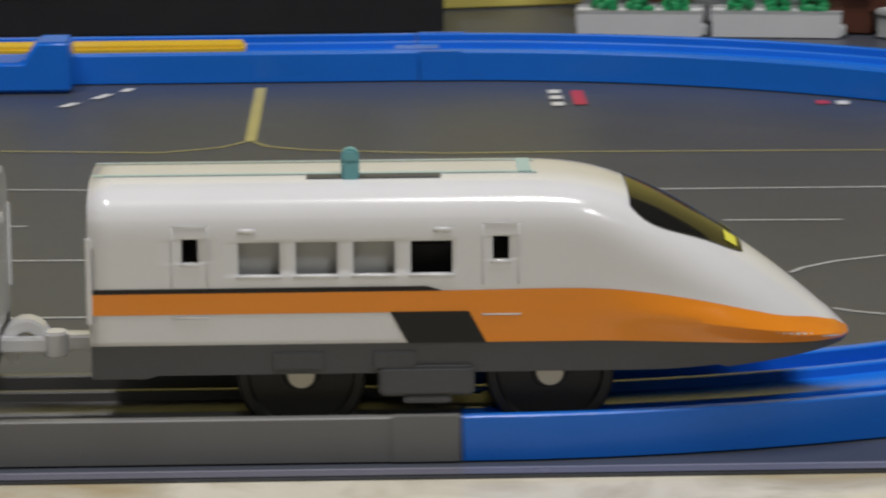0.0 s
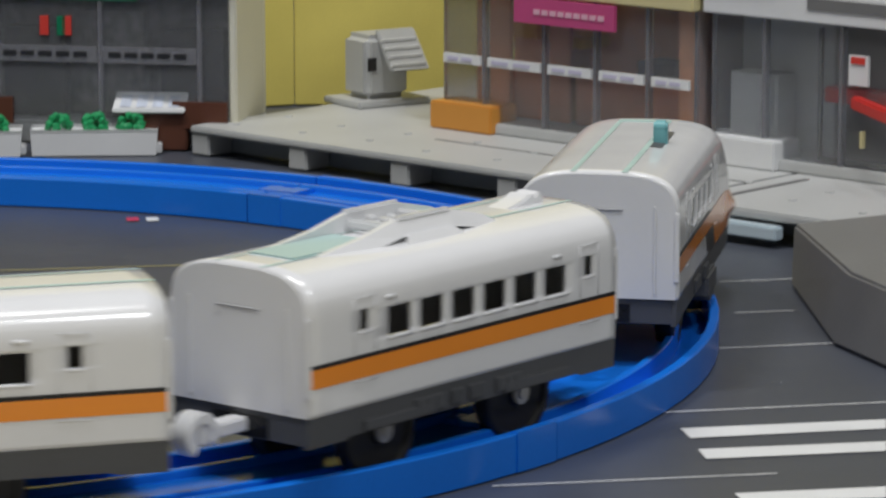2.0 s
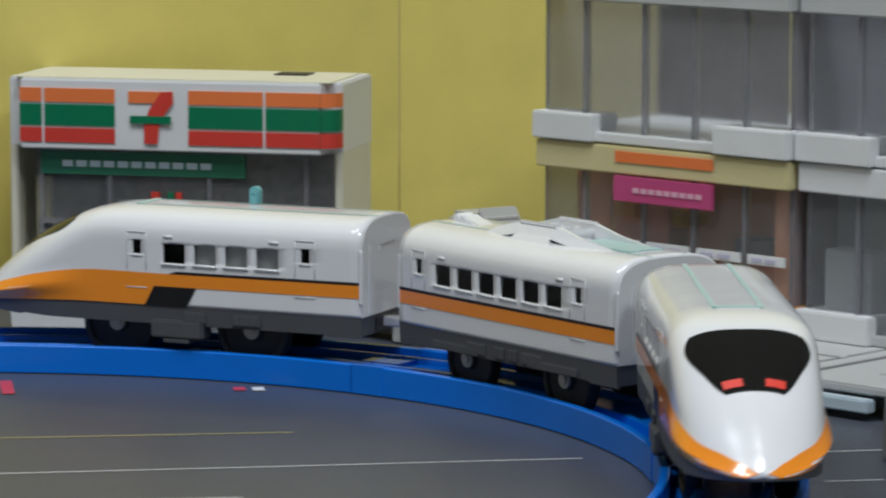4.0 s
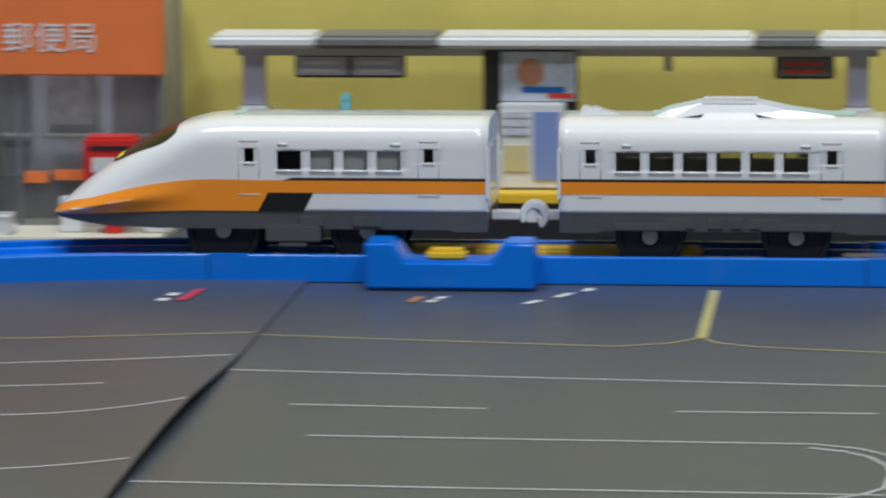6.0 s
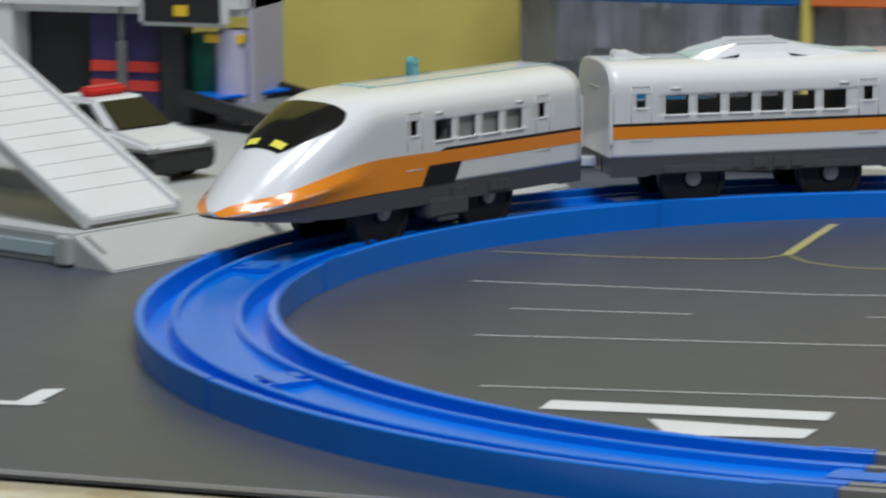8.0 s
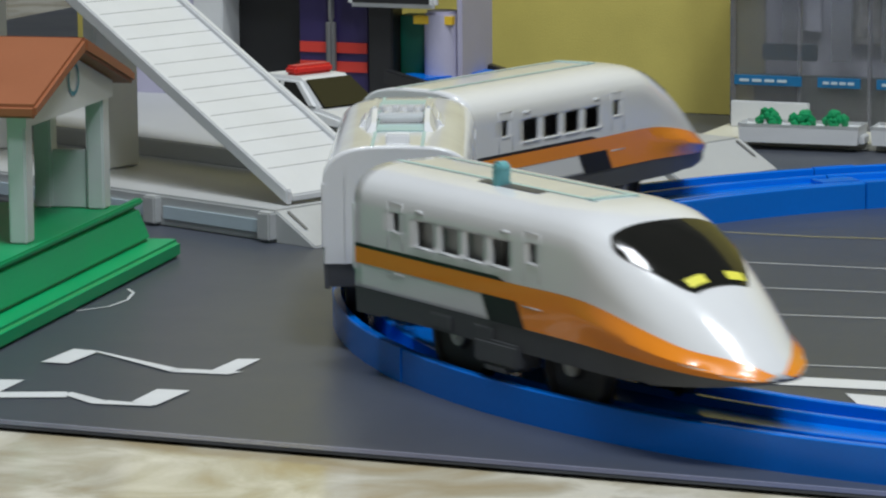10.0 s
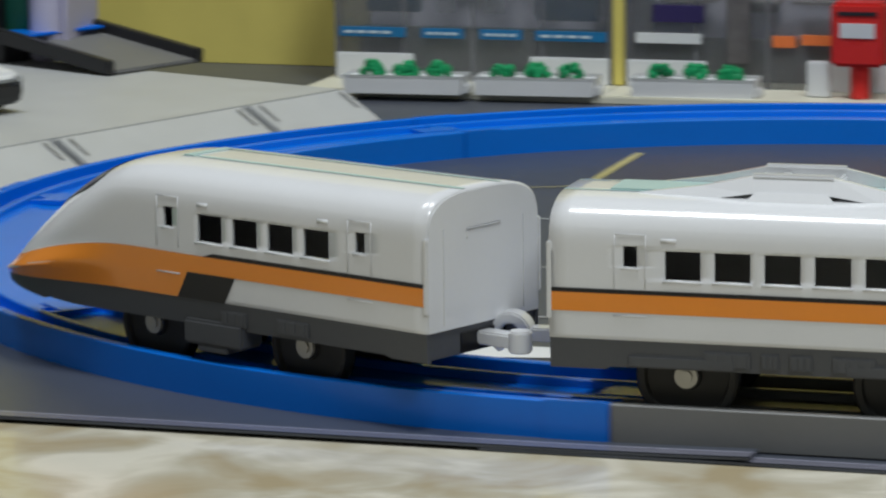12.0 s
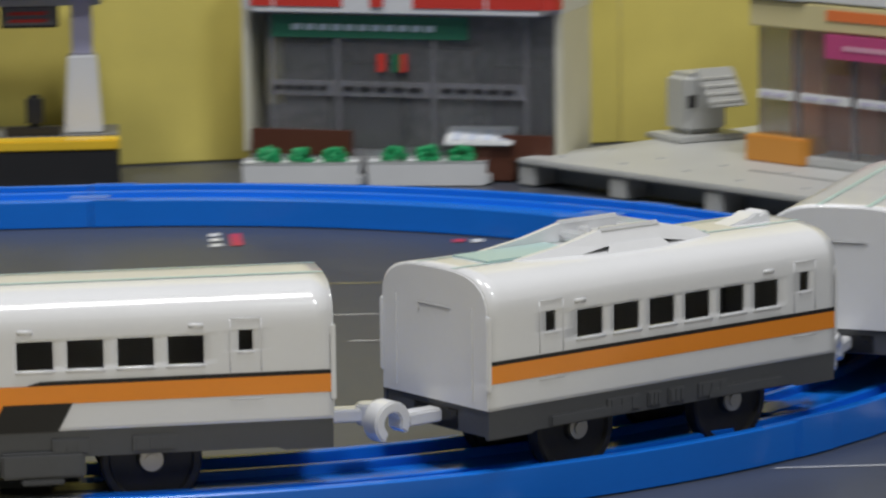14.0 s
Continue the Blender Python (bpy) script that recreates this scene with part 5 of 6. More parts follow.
def shell(head, windows, length):
    """The body's shell with its window openings cut through."""
    xs = {0.0, length}
    for x0, x1, f0, f1 in windows:
        xs |= {x0, x1}
    fs = {0.0, 0.17, 0.315, 0.34, 0.80, 1.0}
    for w in windows:
        fs |= {w[2], w[3]}
    step = 0.004
    x = 0.0
    while x < length:
        if min(abs(x - q) for q in xs) > 0.0012:
            xs.add(x)
        x += step if (not head or x < 0.085) else 0.0014
    f = 0.0
    while f < 1.0:
        if min(abs(f - q) for q in fs) > 0.008:
            fs.add(f)
        f += 0.03 if f < 0.60 else 0.017
    xs, fs = sorted(xs), sorted(fs)
    bm = bmesh.new()
    for side in (1, -1):
        grid = [[bm.verts.new(car_surface(x, f, side, head)) for f in fs] for x in xs]
        for i in range(len(xs) - 1):
            for j in range(len(fs) - 1):
                cx, cf = (xs[i] + xs[i + 1]) / 2, (fs[j] + fs[j + 1]) / 2
                if any(w[0] < cx < w[1] and w[2] < cf < w[3] for w in windows):
                    continue
                q = (grid[i][j], grid[i][j + 1], grid[i + 1][j + 1], grid[i + 1][j])
                bm.faces.new(q if side < 0 else q[::-1])
    bmesh.ops.remove_doubles(bm, verts=bm.verts[:], dist=0.00005)
    bmesh.ops.recalc_face_normals(bm, faces=bm.faces[:])
    if sum(f.normal.z * f.calc_area() for f in bm.faces) < 0:
        bmesh.ops.reverse_faces(bm, faces=bm.faces[:])
    return bm


def end_wall(x, thick, inset=0.0002, top=1.0):
    bm = bmesh.new()
    pts = [car_surface(0.02, f, 1, False) for f in [0, 0.3, 0.6, 0.65, 0.7, 0.75] + [0.80 + 0.20 * i / 12 for i in range(13)]]
    ring = [(p.y - inset, p.z) for p in pts] + [(-p.y + inset, p.z) for p in reversed(pts[:-1])]
    a = [bm.verts.new((x, y, z - (inset if z > 0.03 else 0))) for y, z in ring]
    b = [bm.verts.new((x + thick, y, z - (inset if z > 0.03 else 0))) for y, z in ring]
    bm.faces.new(a), bm.faces.new(b[::-1])
    for i in range(len(a)):
        j = (i + 1) % len(a)
        bm.faces.new((a[i], b[i], b[j], a[j]))
    bmesh.ops.recalc_face_normals(bm, faces=bm.faces[:])
    return bm


def wheel(x, side, parent, grow, cz):
    """One wheel with its tyre and axle end, keyed to roll."""
    w = new("wheel")
    w.parent = parent
    w.location = (x, 0, cz)
    y0, y1 = side * 0.0098, side * 0.0142
    bm = bmesh.new()
    n = 40
    prof = [(0.0000, y0), (0.0098, y0), (0.0103, y0 + side * 0.0006), (0.0103, y1 - side * 0.0005), (0.0098, y1), (0.0086, y1), (0.0082, y1 - side * 0.0009), (0.0030, y1 - side * 0.0009), (0.0027, y1), (0.0, y1)]
    rings = []
    for i in range(n):
        c, s = math.cos(2 * math.pi * i / n), math.sin(2 * math.pi * i / n)
        rings.append([bm.verts.new((r * c * grow, y, r * s * grow)) for r, y in prof])
    for i in range(n):
        for j in range(len(prof) - 1):
            bm.faces.new((rings[i][j], rings[i][j + 1], rings[(i + 1) % n][j + 1], rings[(i + 1) % n][j]))
    bmesh.ops.remove_doubles(bm, verts=bm.verts[:], dist=0.00001)
    bmesh.ops.recalc_face_normals(bm, faces=bm.faces[:])
    part("tyre", bm, TYRE, w)
    bm = bmesh.new()
    disc(bm, 0.0025, y1 - side * 0.002, y1 + side * 0.0007, 20)
    disc(bm, 0.0014, y1 + side * 0.0007, y1 + side * 0.0012, 12)
    bmesh.ops.recalc_face_normals(bm, faces=bm.faces[:])
    part("axle_end", bm, HUB, w)
    return w


def lip(u):
    """Upper edge of the orange paint along the nose; it closes round the tip."""
    return min(1.0, 0.332 + 0.10 * u ** 2 + 0.55 * max(0.0, (u - 0.80) / 0.22) ** 2)


def skirt(head, length):
    bm = bmesh.new()
    xs = [length * i / 70 for i in range(71)]
    rows = []
    for x in xs:
        hw, z0 = half_width(x, head) - 0.0001, sole(x, head)
        zb = 0.0158
        if head and x > 0.105:
            zb = 0.0158 + 0.0030 * ((x - 0.105) / (length - 0.105)) ** 1.4
        if 0.012 < x < (0.118 if head else length - 0.012):
            zb += 0.0006
        inn = max(hw - 0.0012, 0.0002)
        rows.append([bm.verts.new((x, y, z)) for y, z in ((hw, z0), (hw * 0.985, zb), (inn * 0.985, zb), (inn, z0 - 0.0004), (-inn, z0 - 0.0004), (-inn * 0.985, zb), (-hw * 0.985, zb), (-hw, z0))])
    for a, b in zip(rows, rows[1:]):
        for j in range(8):
            bm.faces.new((a[j], b[j], b[(j + 1) % 8], a[(j + 1) % 8]))
    bm.faces.new(rows[0]), bm.faces.new(rows[-1][::-1])
    bmesh.ops.recalc_face_normals(bm, faces=bm.faces[:])
    return bm


def hook(parent, x, way, ring):
    """The white coupling: a bar with an open hook, or the pin that it takes."""
    bm = bmesh.new()
    box(bm, min(x, x + way * 0.010), max(x, x + way * 0.010), -0.0022, 0.0022, 0.0175, 0.0205)
    if ring:
        n = 14
        cx, cz, r0, r1 = x + way * 0.0145, 0.0190, 0.0022, 0.0048
        rings = []
        for i in range(n + 1):
            a = math.pi * (1.0 - 1.55 * i / n) + (0.2 * math.pi)
            c, s = math.cos(a) * way, math.sin(a)
            rings.append([bm.verts.new((cx + r * c, y, cz + r * s)) for r, y in ((r0, -0.0025), (r1, -0.0025), (r1, 0.0025), (r0, 0.0025))])
        for a, b in zip(rings, rings[1:]):
            for j in range(4):
                bm.faces.new((a[j], b[j], b[(j + 1) % 4], a[(j + 1) % 4]))
        bm.faces.new(rings[0]), bm.faces.new(rings[-1][::-1])
    else:
        disc(bm, 0.0026, 0.0166, 0.0214, 16, "z", cx=x + way * 0.0112)
    soft(bm, 0.0004)
    return part("coupling", bm, WHITE, parent, "white plastic coupling hook")


def car(head, name, label, front=True, lever=False):
    t = thing(name, label, "toy train", group="cars of the train")
    length = 0.1425 if head else 0.1026
    if head:
        wins = [(0.0274 + 0.0106 * i, 0.0350 + 0.0106 * i, 0.443, 0.650) for i in range(4)]
        doors = (0.0185, 0.0758)
        wheels = (0.0386, 0.0850)
    else:
        wins = [(0.0247 + 0.0105 * i, 0.0323 + 0.0105 * i, 0.443, 0.650) for i in range(6)]
        doors = (0.0173, 0.0928)
        wheels = (0.0283, 0.0743)
    slots = [(d - 0.0015, d + 0.0015, 0.525, 0.675) for d in doors]
    body = part("body", shell(head, wins + slots, length), WHITE, t, "glossy white plastic body shell")
    mod = body.modifiers.new("thickness", "SOLIDIFY")
    mod.thickness, mod.offset = 0.0011, -1
    part("end_wall", end_wall(-0.0003, 0.0012, 0.0005), WHITE, t)
    if not head:
        part("end_wall", end_wall(length - 0.0009, 0.0012, 0.0005), WHITE, t)
    part("skirt", skirt(head, length), SKIRT, t, "matt dark grey plastic skirt")
    bm = bmesh.new()
    box(bm, 0.004, (0.112 if head else length - 0.004), -0.0145, 0.0145, 0.0190, 0.0226)
    part("chassis", bm, DARK, t)
    for w in wheels:
        bm = bmesh.new()
        disc(bm, 0.0012, -0.0098, 0.0098, 10, cx=w, cz=0.0140)
        part("axle", bm, HUB, t)
    for side in (1, -1):
        for x0, x1 in ((0.0335, 0.0430), (0.0520, 0.0600)) if head else ((0.0330, 0.0430), (0.0450, 0.0490), (0.0510, 0.0560), (0.0600, 0.0690)):
            y0, y1 = sorted((side * (HW - 0.0004), side * (HW + 0.00025)))
            box_part("skirt_grille", (x0, x1, y0, y1, 0.0172, 0.0206), SKIRT, t, "", 0.0002)
            for k in range(3):
                xa = x0 + (x1 - x0) * (0.12 + 0.30 * k)
                y0, y1 = sorted((side * (HW + 0.0002), side * (HW + 0.00045)))
                box_part("grille_slat", (xa, xa + (x1 - x0) * 0.18, y0, y1, 0.0176, 0.0202), SKIRT, t, "", 0)
        if head:
            y0, y1 = sorted((side * 0.0125, side * (HW + 0.0010)))
            box_part("underfloor_box", (0.0530, 0.0708, y0, y1, 0.0122, 0.0178), SKIRT, t, "grey underfloor equipment box", 0.0006)
            box_part("underfloor_foot", (0.0575, 0.0665, y0, y1, 0.0108, 0.0122), SKIRT, t, "", 0.0003)
        else:
            for x in (0.0283, 0.0743):
                y0, y1 = sorted((side * (HW - 0.0006), side * (HW + 0.0004)))
                box_part("bogie_frame", (x - 0.0115, x + 0.0115, y0, y1, 0.0165, 0.0192), SKIRT, t, "", 0.0004)
    for x, way in ((0.0, -1),) if head else ((0.0, -1), (length, 1)):
        x0, x1 = sorted((x, x + way * 0.0006))
        box_part("end_rail", (x0, x1, -0.0060, 0.0060, 0.0428, 0.0436), WHITE, t, "", 0.0003)
        box_part("end_rail_leg", (x0, x1, 0.0050, 0.0060, 0.0412, 0.0428), WHITE, t, "", 0.0002)
        for y in (-0.0135, 0.0131):
            box_part("end_rib", (x0, x1 - 0.0003, y, y + 0.0004, 0.0235, 0.0440), WHITE, t, "", 0)
        x0, x1 = sorted((x - way * 0.0002, x - way * 0.0016))
        box_part("end_plate", (x0, x1, -HW + 0.0013, HW - 0.0013, 0.0162, Z0 - 0.0002), SKIRT, t, "matt dark grey end plate", 0.0002)
        x0, x1 = sorted((x - way * 0.0003, x + way * 0.0001))
        box_part("coupling_slot", (x0, x1, -0.0075, 0.0075, 0.0166, 0.0208), BLACK, t, "dark slot round the coupling", 0)
    # paint films
    for side in (1, -1):
        bm = bmesh.new()
        if head:
            surface_patch(bm, quad(0.0, 0.0615, 0.197, 0.332), True, side, 12, 4)
            surface_patch(bm, lambda u, v: (0.0615 + 0.0805 * u, (0.197 - 0.197 * min(1, u * 40)) + v * (lip(u) - 0.197 + 0.197 * min(1, u * 40))) if u > 0 else (0.0615, 0.197 + v * 0.135), True, side, 60, 6)
        else:
            surface_patch(bm, quad(0.0, length, 0.197, 0.332), False, side, 16, 4)
        part("orange_stripe", bm, ORANGE, t, "painted orange stripe")
        bm = bmesh.new()
        if head:
            surface_patch(bm, quad(0.0, 0.0650, 0.332, 0.362, 0, -0.003), True, side, 12, 1, 0.00016)
            surface_patch(bm, quad(0.0585, 0.0730, 0.0, 0.20, -0.0032, -0.0032), True, side, 4, 4, 0.00022)
        else:
            surface_patch(bm, quad(0.0, length, 0.332, 0.362), False, side, 16, 1, 0.00016)
        part("black_stripe", bm, BLACK, t, "thin black painted line")
    # raised door outlines, louvres
    for side in (1, -1):
        for d in doors:
            bm = bmesh.new()
            for x0, x1, f0, f1 in ((d - 0.0034, d + 0.0034, 0.752, 0.760), (d - 0.0034, d - 0.0032, 0.372, 0.752), (d + 0.0032, d + 0.0034, 0.372, 0.752), (d - 0.0036, d + 0.0036, 0.172, 0.182), (d - 0.0019, d + 0.0019, 0.505, 0.520)):
                surface_patch(bm, quad(x0, x1, f0, f1), head, side, 2, 4, 0.00014)
            part("door", bm, WHITE, t).modifiers.new("thickness", "SOLIDIFY").thickness = 0.0001
        for x in ((0.0290, 0.0650) if head else (0.0255, 0.0815)):
            bm = bmesh.new()
            surface_patch(bm, quad(x - 0.0016, x + 0.0016, 0.705, 0.735), head, side, 2, 2, 0.00014)
            part("louvre", bm, WHITE, t).modifiers.new("thickness", "SOLIDIFY").thickness = 0.0001
        for w in wins:
            bm = bmesh.new()
            surface_patch(bm, quad(w[0] - 0.0004, w[1] + 0.0004, w[2] - 0.020, w[2] - 0.002), head, side, 2, 1, 0.0002)
            part("window_sill", bm, WHITE, t).modifiers.new("thickness", "SOLIDIFY").thickness = 0.0002
        for x in (0.0,) if head else (0.0, length):
            y0, y1 = sorted((side * (HW - 0.0010), side * (HW + 0.0003)))
            box_part("end_flange", (x - 0.0007, x + 0.0007, y0, y1, Z0 + 0.004, Z0 + 0.0205), WHITE, t, "", 0.0003)
    # roof
    if head:
        for side in (1, -1):
            bm = bmesh.new()
            surface_patch(bm, quad(0.0, 0.083, 0.938, 0.950), True, side, 12, 1, 0.00015)
            part("roof_line", bm, TEAL, t, "pale teal painted roof line")
        bm = bmesh.new()
        box(bm, 0.0795, 0.0820, -0.0065, 0.0065, ZR - 0.0008, ZR + 0.0002)
        part("roof_bar", bm, TEAL, t)
        # windscreen
        bm = bmesh.new()
        for side in (1, -1):
            surface_patch(bm, lambda u, v: (0.0998 + 0.0217 * u, 1.0 - (1 - v) * (0.210 * (1 - 0.36 * u) * (1 - 0.30 * (1 - u) ** 6) - 0.020 * u ** 12)), True, side, 18, 8, 0.00025)
        bmesh.ops.remove_doubles(bm, verts=bm.verts[:], dist=0.00005)
        bmesh.ops.recalc_face_normals(bm, faces=bm.faces[:])
        part("windscreen", bm, GLASS_BLACK, t, "glossy black cab windscreen")
        for side in (1, -1):
            bm = bmesh.new()
            surface_patch(bm, quad(0.1180, 0.1203, 0.885, 0.958), True, side, 4, 4, 0.00045)
            part("headlight", bm, YELLOW_LAMP if front else RED_LAMP, t, "painted yellow headlight" if front else "painted red tail light")
        if lever:
            bm = bmesh.new()
            grid = []
            for i in range(9):
                f0 = [0.84 + 0.0005 * q for q in range(320)]
                rows = []
                for y in (0.0068, 0.0096):
                    f1 = min(f0, key=lambda q: abs(car_surface(0.05, q, 1, True).y - y))
                    rows.append(bm.verts.new(car_surface(0.0400 + 0.0250 * i / 8, f1, -1, True, 0.00022)))
                grid.append(rows)
            for p, q in zip(grid, grid[1:]):
                bm.faces.new((p[0], q[0], q[1], p[1]))
            part("lever_slot", bm, SKIRT, t, "dark slot in the roof", smooth=False)
            bm = bmesh.new()
            disc(bm, 0.0017, -0.0100, -0.0066, 18, "y", cx=0.0482, cz=ZR + 0.0036)
            box(bm, 0.0465, 0.0499, -0.0100, -0.0066, ZR - 0.002, ZR + 0.0036)
            soft(bm, 0.0005)
            part("switch_lever", bm, LEVER, t, "teal plastic power lever")
            bm = bmesh.new()
            box(bm, 0.0225, 0.0580, -0.0162, 0.0162, 0.0226, 0.0430)
            soft(bm, 0.001)
            part("motor_box", bm, GREY_BASE, t, "pale grey motor box behind the windows")
            box_part("motor_core", (0.0580, 0.0700, -0.0125, 0.0125, 0.0226, 0.0400), DARK, t)
        hook(t, 0.001, -1, lever)
    else:
        # pantograph housing
        bm = bmesh.new()
        for side in (1, -1):
            pts = [(0.006, ZR - 0.0015), (0.030, ZR + 0.0018), (0.041, ZR + 0.0042), (0.058, ZR + 0.0042), (0.069, ZR + 0.0018), (0.076, ZR - 0.0012)]
            a = [bm.verts.new((x, side * 0.0075, z)) for x, z in pts]
            b = [bm.verts.new((x, side * 0.0095, ZR - 0.0018 if k in (0, 5) else max(ZR - 0.001, z - 0.0035))) for k, (x, z) in enumerate(pts)]
            c = [bm.verts.new((x, side * 0.0062, z)) for x, z in pts]
            d = [bm.verts.new((x, side * 0.0062, ZR - 0.0025)) for x, z in pts]
            for i in range(5):
                bm.faces.new((a[i], a[i + 1], b[i + 1], b[i])), bm.faces.new((a[i], a[i + 1], c[i + 1], c[i])), bm.faces.new((c[i], c[i + 1], d[i + 1], d[i]))
        bmesh.ops.recalc_face_normals(bm, faces=bm.faces[:])
        part("pantograph_housing", bm, WHITE, t, smooth=False)
        for y in (-0.0079, 0.0061):
            box_part("housing_top", (0.0405, 0.0585, y, y + 0.0018, ZR + 0.0034, ZR + 0.0047), WHITE, t)
        for x in (0.0405, 0.0570):
            box_part("housing_brace", (x, x + 0.0015, -0.0062, 0.0062, ZR + 0.0010, ZR + 0.0030), WHITE, t)
        for side in (1, -1):
            bm = bmesh.new()
            lo, hi = [(0.0375, ZR - 0.0030), (0.0615, ZR - 0.0030)], [(0.0420, ZR + 0.0012), (0.0570, ZR + 0.0012)]
            va = [bm.verts.new((x, side * y, z)) for (x, z), y in ((lo[0], 0.0130), (lo[1], 0.0130), (hi[1], 0.0098), (hi[0], 0.0098))]
            vb = [bm.verts.new((x, side * y, ZR - 0.004)) for (x, z), y in ((lo[0], 0.0125), (lo[1], 0.0125), (hi[1], 0.0060), (hi[0], 0.0060))]
            bm.faces.new(va), bm.faces.new(vb[::-1])
            for i in range(4):
                bm.faces.new((va[i], vb[i], vb[(i + 1) % 4], va[(i + 1) % 4]))
            bmesh.ops.recalc_face_normals(bm, faces=bm.faces[:])
            part("housing_flank", bm, WHITE, t, smooth=False)
        for x0, x1 in ((0.010, 0.036), (0.062, 0.074)):
            box_part("roof_panel", (x0, x1, -0.0060, 0.0060, ZR - 0.001, ZR + 0.0004), TEAL, t, "pale teal roof panel", 0)
        bm = bmesh.new()
        for y in (-0.004, 0.0, 0.004):
            disc(bm, 0.0012, ZR, ZR + 0.0032, 12, "z", cx=0.046, cy=y)
            disc(bm, 0.0009, ZR, ZR + 0.0026, 12, "z", cx=0.053, cy=y)
        box(bm, 0.044, 0.056, -0.0055, 0.0055, ZR, ZR + 0.0014)
        soft(bm, 0.0003)
        part("pantograph", bm, WHITE, t)
        bm = bmesh.new()
        prof = [(0.0815, ZR - 0.0006), (0.0900, ZR + 0.0013), (0.0925, ZR + 0.0024), (0.0938, ZR + 0.0017), (0.0952, ZR + 0.0026), (0.0968, ZR + 0.0022), (0.0972, ZR - 0.0006)]
        va, vb = [bm.verts.new((x, -0.0030, z)) for x, z in prof], [bm.verts.new((x, 0.0030, z)) for x, z in prof]
        bm.faces.new(va), bm.faces.new(vb[::-1])
        for i in range(len(prof)):
            j = (i + 1) % len(prof)
            bm.faces.new((va[i], vb[i], vb[j], va[j]))
        soft(bm, 0.0004)
        part("roof_unit", bm, WHITE, t, "low white wedge on the roof")
        for side in (1, -1):
            bm = bmesh.new()
            surface_patch(bm, quad(0.0, length, 0.938, 0.946), False, side, 12, 1, 0.00012)
            part("roof_line", bm, TEAL, t, "pale teal painted roof line")
        hook(t, length - 0.001, 1, False)
        hook(t, 0.001, -1, True)
    ws = [wheel(x, side, t, 1.17 if lever else 1.06, 0.0153 if lever else 0.0142) for x in wheels for side in (1, -1)]
    return t, ws, wheels


lead_car, lead_wheels, lead_axles = car(True, "leading_train_car", "white toy bullet train car with orange stripe and teal lever", True, True)
middle_car, middle_wheels, middle_axles = car(False, "middle_train_car", "white toy train car with orange stripe and pantograph housing")
tail_car, tail_wheels, tail_axles = car(True, "tail_train_car", "white toy bullet train end car with orange stripe and no lever", False, False)


# Where each car stands: seconds, way of its middle along the oval, sideways play to the left, turn in degrees.
LEAD_WAY = [(0, 0.0971, 0.0015, -0.8), (0.5, 0.1677, 0.0014, -2.0), (1, 0.2290, 0.0014, -1.3), (1.5, 0.3105, 0.0030, -3.6), (2, 0.3985, 0.0010, -9), (2.5, 0.4735, 0.0010, -10.5), (2.7, 0.5040, 0.001, -9),
            (4.8, 0.7779, -0.0020, -2.2), (5, 0.8068, -0.0024, -0.6), (5.5, 0.8833, -0.0026, -0.5), (6, 0.9618, -0.0026, -0.2), (6.5, 1.0372, -0.0016, -2.0), (7, 1.1039, -0.0022, -2.6), (7.5, 1.1762, -0.0026, -1.6),
            (8, 1.2470, -0.0026, -1.8), (8.5, 1.3180, -0.0024, -1.7), (8.7, 1.3440, -0.0024, -1.5), (10.8, 1.6585, 0, -1), (11, 1.6888, 0, -1), (11.5, 1.7620, 0, -1), (12, 1.8360, 0, -1), (12.5, 1.9120, 0, -1), (13, 1.9785, 0, -1), (13.5, 2.0522, 0.001, -1.5), (14, 2.1290, 0.002, -2)]
MIDDLE_WAY = [(0, -0.0338, 0, 0), (0.5, 0.0388, -0.0015, 0), (1, 0.1010, -0.0018, 1.2), (1.5, 0.1739, -0.0015, 1.8), (2, 0.2494, 0.0022, 3.0), (2.5, 0.3276, 0.0048, 2.4), (2.7, 0.3570, 0.005, 2),
              (4.8, 0.6552, -0.0022, -0.8), (5, 0.6800, -0.0020, 1.4), (5.5, 0.7506, -0.0026, 0.8), (6, 0.8259, -0.0026, 0), (6.5, 0.9052, -0.0026, 0), (7, 0.9769, -0.0024, 0.6), (7.5, 1.0493, -0.0020, -0.4),
              (8, 1.1180, -0.0026, -0.6), (8.5, 1.1885, -0.0026, -0.4), (8.7, 1.2145, -0.0022, -0.4), (10.8, 1.5275, -0.0009, -0.4), (11, 1.5574, -0.0009, -0.4), (11.5, 1.6305, -0.0012, 0), (12, 1.7043, 0.0003, 0.5), (12.5, 1.7809, 0, -0.8), (13, 1.8470, -0.0008, 0.8), (13.5, 1.9204, 0, -0.6), (14, 1.9966, 0.0030, 2.0)]
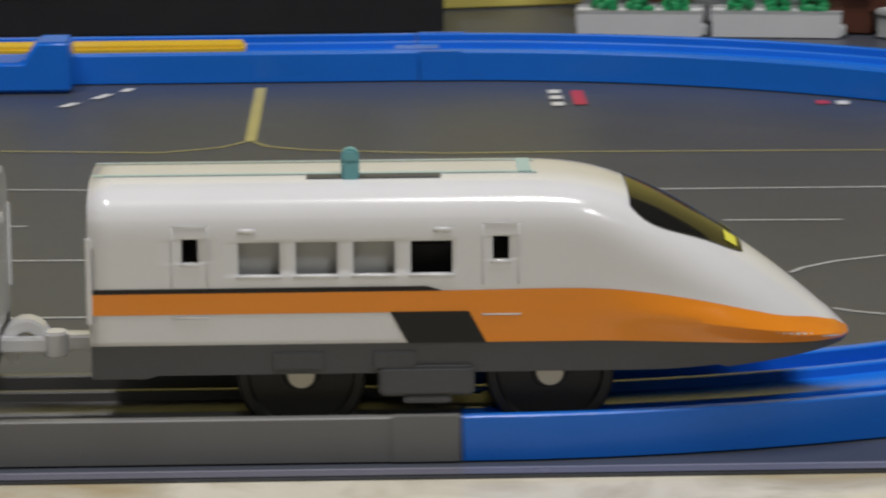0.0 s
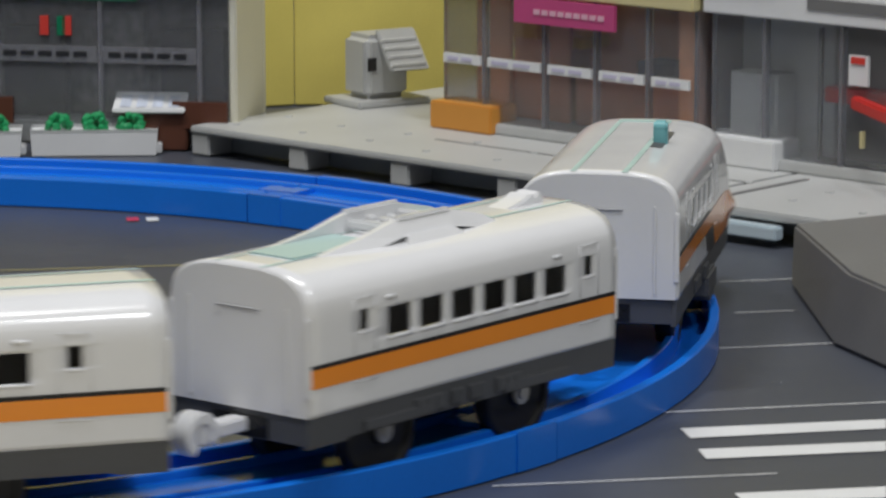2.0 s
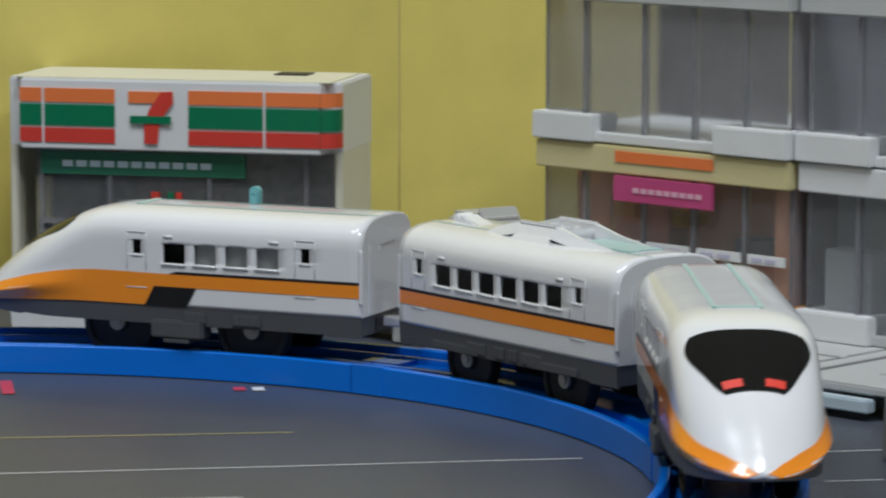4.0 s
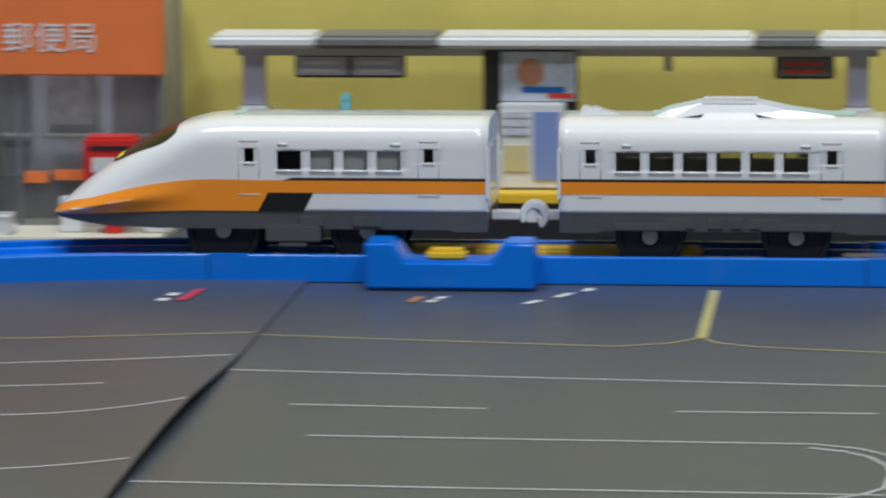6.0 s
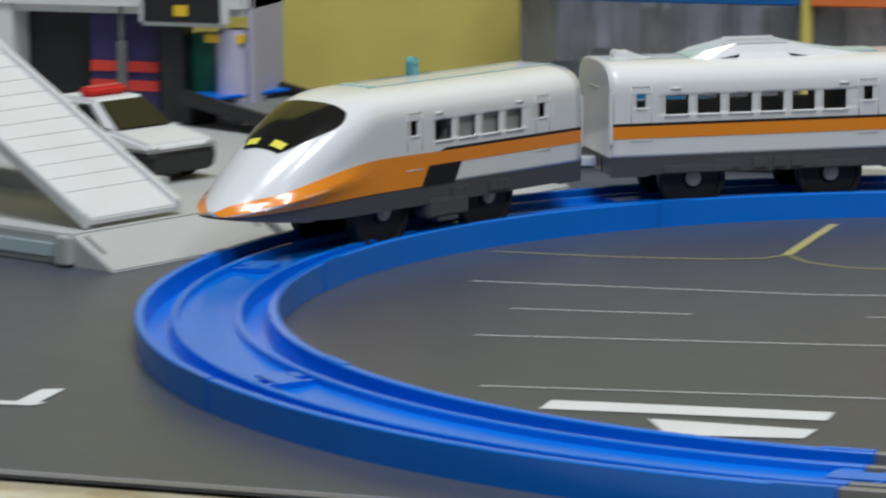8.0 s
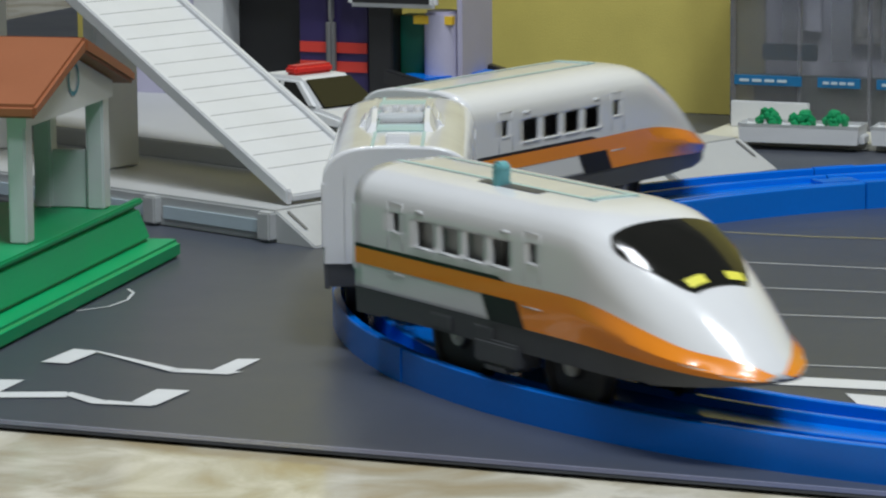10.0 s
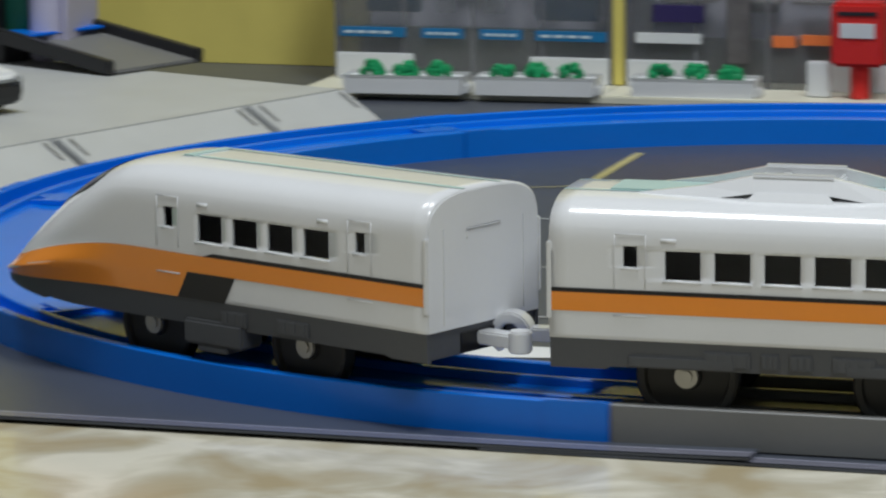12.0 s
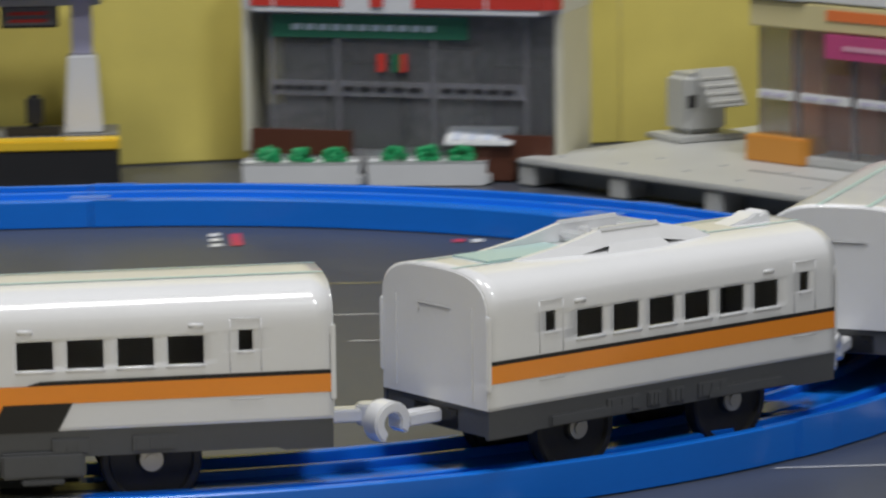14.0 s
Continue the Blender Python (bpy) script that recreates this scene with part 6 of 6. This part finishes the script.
TAIL_WAY = [(0, -0.1624, 0, 0), (0.5, -0.0925, 0, 0), (1, -0.0302, 0, 0), (1.5, 0.0450, 0, 0), (2, 0.1228, 0.0005, 1.2), (2.5, 0.1956, 0.0010, 2.3), (2.7, 0.2250, 0.001, 2), (4.8, 0.5262, -0.001, 1), (5, 0.5510, -0.001, 1),
            (5.5, 0.6216, -0.0015, 1), (6, 0.6970, -0.002, 1), (6.5, 0.7762, -0.002, 1), (7, 0.8479, -0.002, 0), (7.5, 0.9203, -0.002, 0), (8, 0.9890, -0.002, 0), (8.5, 1.0595, -0.002, 0), (8.7, 1.0855, -0.002, 0), (10.8, 1.4020, -0.001, -1),
            (11, 1.4312, -0.0015, -1), (11.5, 1.5052, -0.0015, -1.0), (12, 1.5784, -0.0004, -0.7), (12.5, 1.6485, 0.0022, -1.4), (13, 1.7149, -0.0004, -2.2), (13.5, 1.7884, 0.0004, -2.0), (14, 1.8643, 0.0050, 4.5)]


def glide(rows, t):
    """A smooth curve through the rows at the time t."""
    i = max(0, min(len(rows) - 2, sum(1 for r in rows if r[0] <= t + 1e-6) - 1))
    p, q = rows[i], rows[i + 1]
    o, n = rows[max(i - 1, 0)], rows[min(i + 2, len(rows) - 1)]
    d = q[0] - p[0]
    k = (t - p[0]) / d
    out = []
    for j in (1, 2, 3):
        m0 = (q[j] - o[j]) / (q[0] - o[0]) * d
        m1 = (n[j] - p[j]) / (n[0] - p[0]) * d
        out.append((2 * k ** 3 - 3 * k * k + 1) * p[j] + (k ** 3 - 2 * k * k + k) * m0 + (3 * k * k - 2 * k ** 3) * q[j] + (k ** 3 - k * k) * m1)
    return out


def car_pose(rows, t, x_middle, reverse):
    """A car whose two axles stand over the oval at the time t."""
    s, play, turn = glide(rows, t)
    pf, pb = along(s + 0.0232)[0], along(s - 0.0232)[0]
    way = pf - pb
    yaw = math.atan2(way.y, way.x)
    mid = (pf + pb) / 2 + Vector((-math.sin(yaw), math.cos(yaw), 0)) * play
    yaw += radians(turn) + (math.pi if reverse else 0.0)
    return Matrix.Translation((mid.x - math.cos(yaw) * x_middle, mid.y - math.sin(yaw) * x_middle, 0)) @ Matrix.Rotation(yaw, 4, "Z")


def motions():
    times = [i / 10 for i in range(141)]
    for train_car, wheels, rows, middle, reverse in ((lead_car, lead_wheels, LEAD_WAY, 0.0618, False), (middle_car, middle_wheels, MIDDLE_WAY, 0.0513, False), (tail_car, tail_wheels, TAIL_WAY, 0.0618, True)):
        walk(train_car, [(t, car_pose(rows, t, middle, reverse)) for t in times])
        for w in wheels:
            x, z = w.location.x, w.location.z
            walk(w, [(t, Matrix.Translation((x, 0, z)) @ Matrix.Rotation((-1 if reverse else 1) * glide(rows, t)[0] / 0.0122, 4, "Y")) for t in times])


motions()
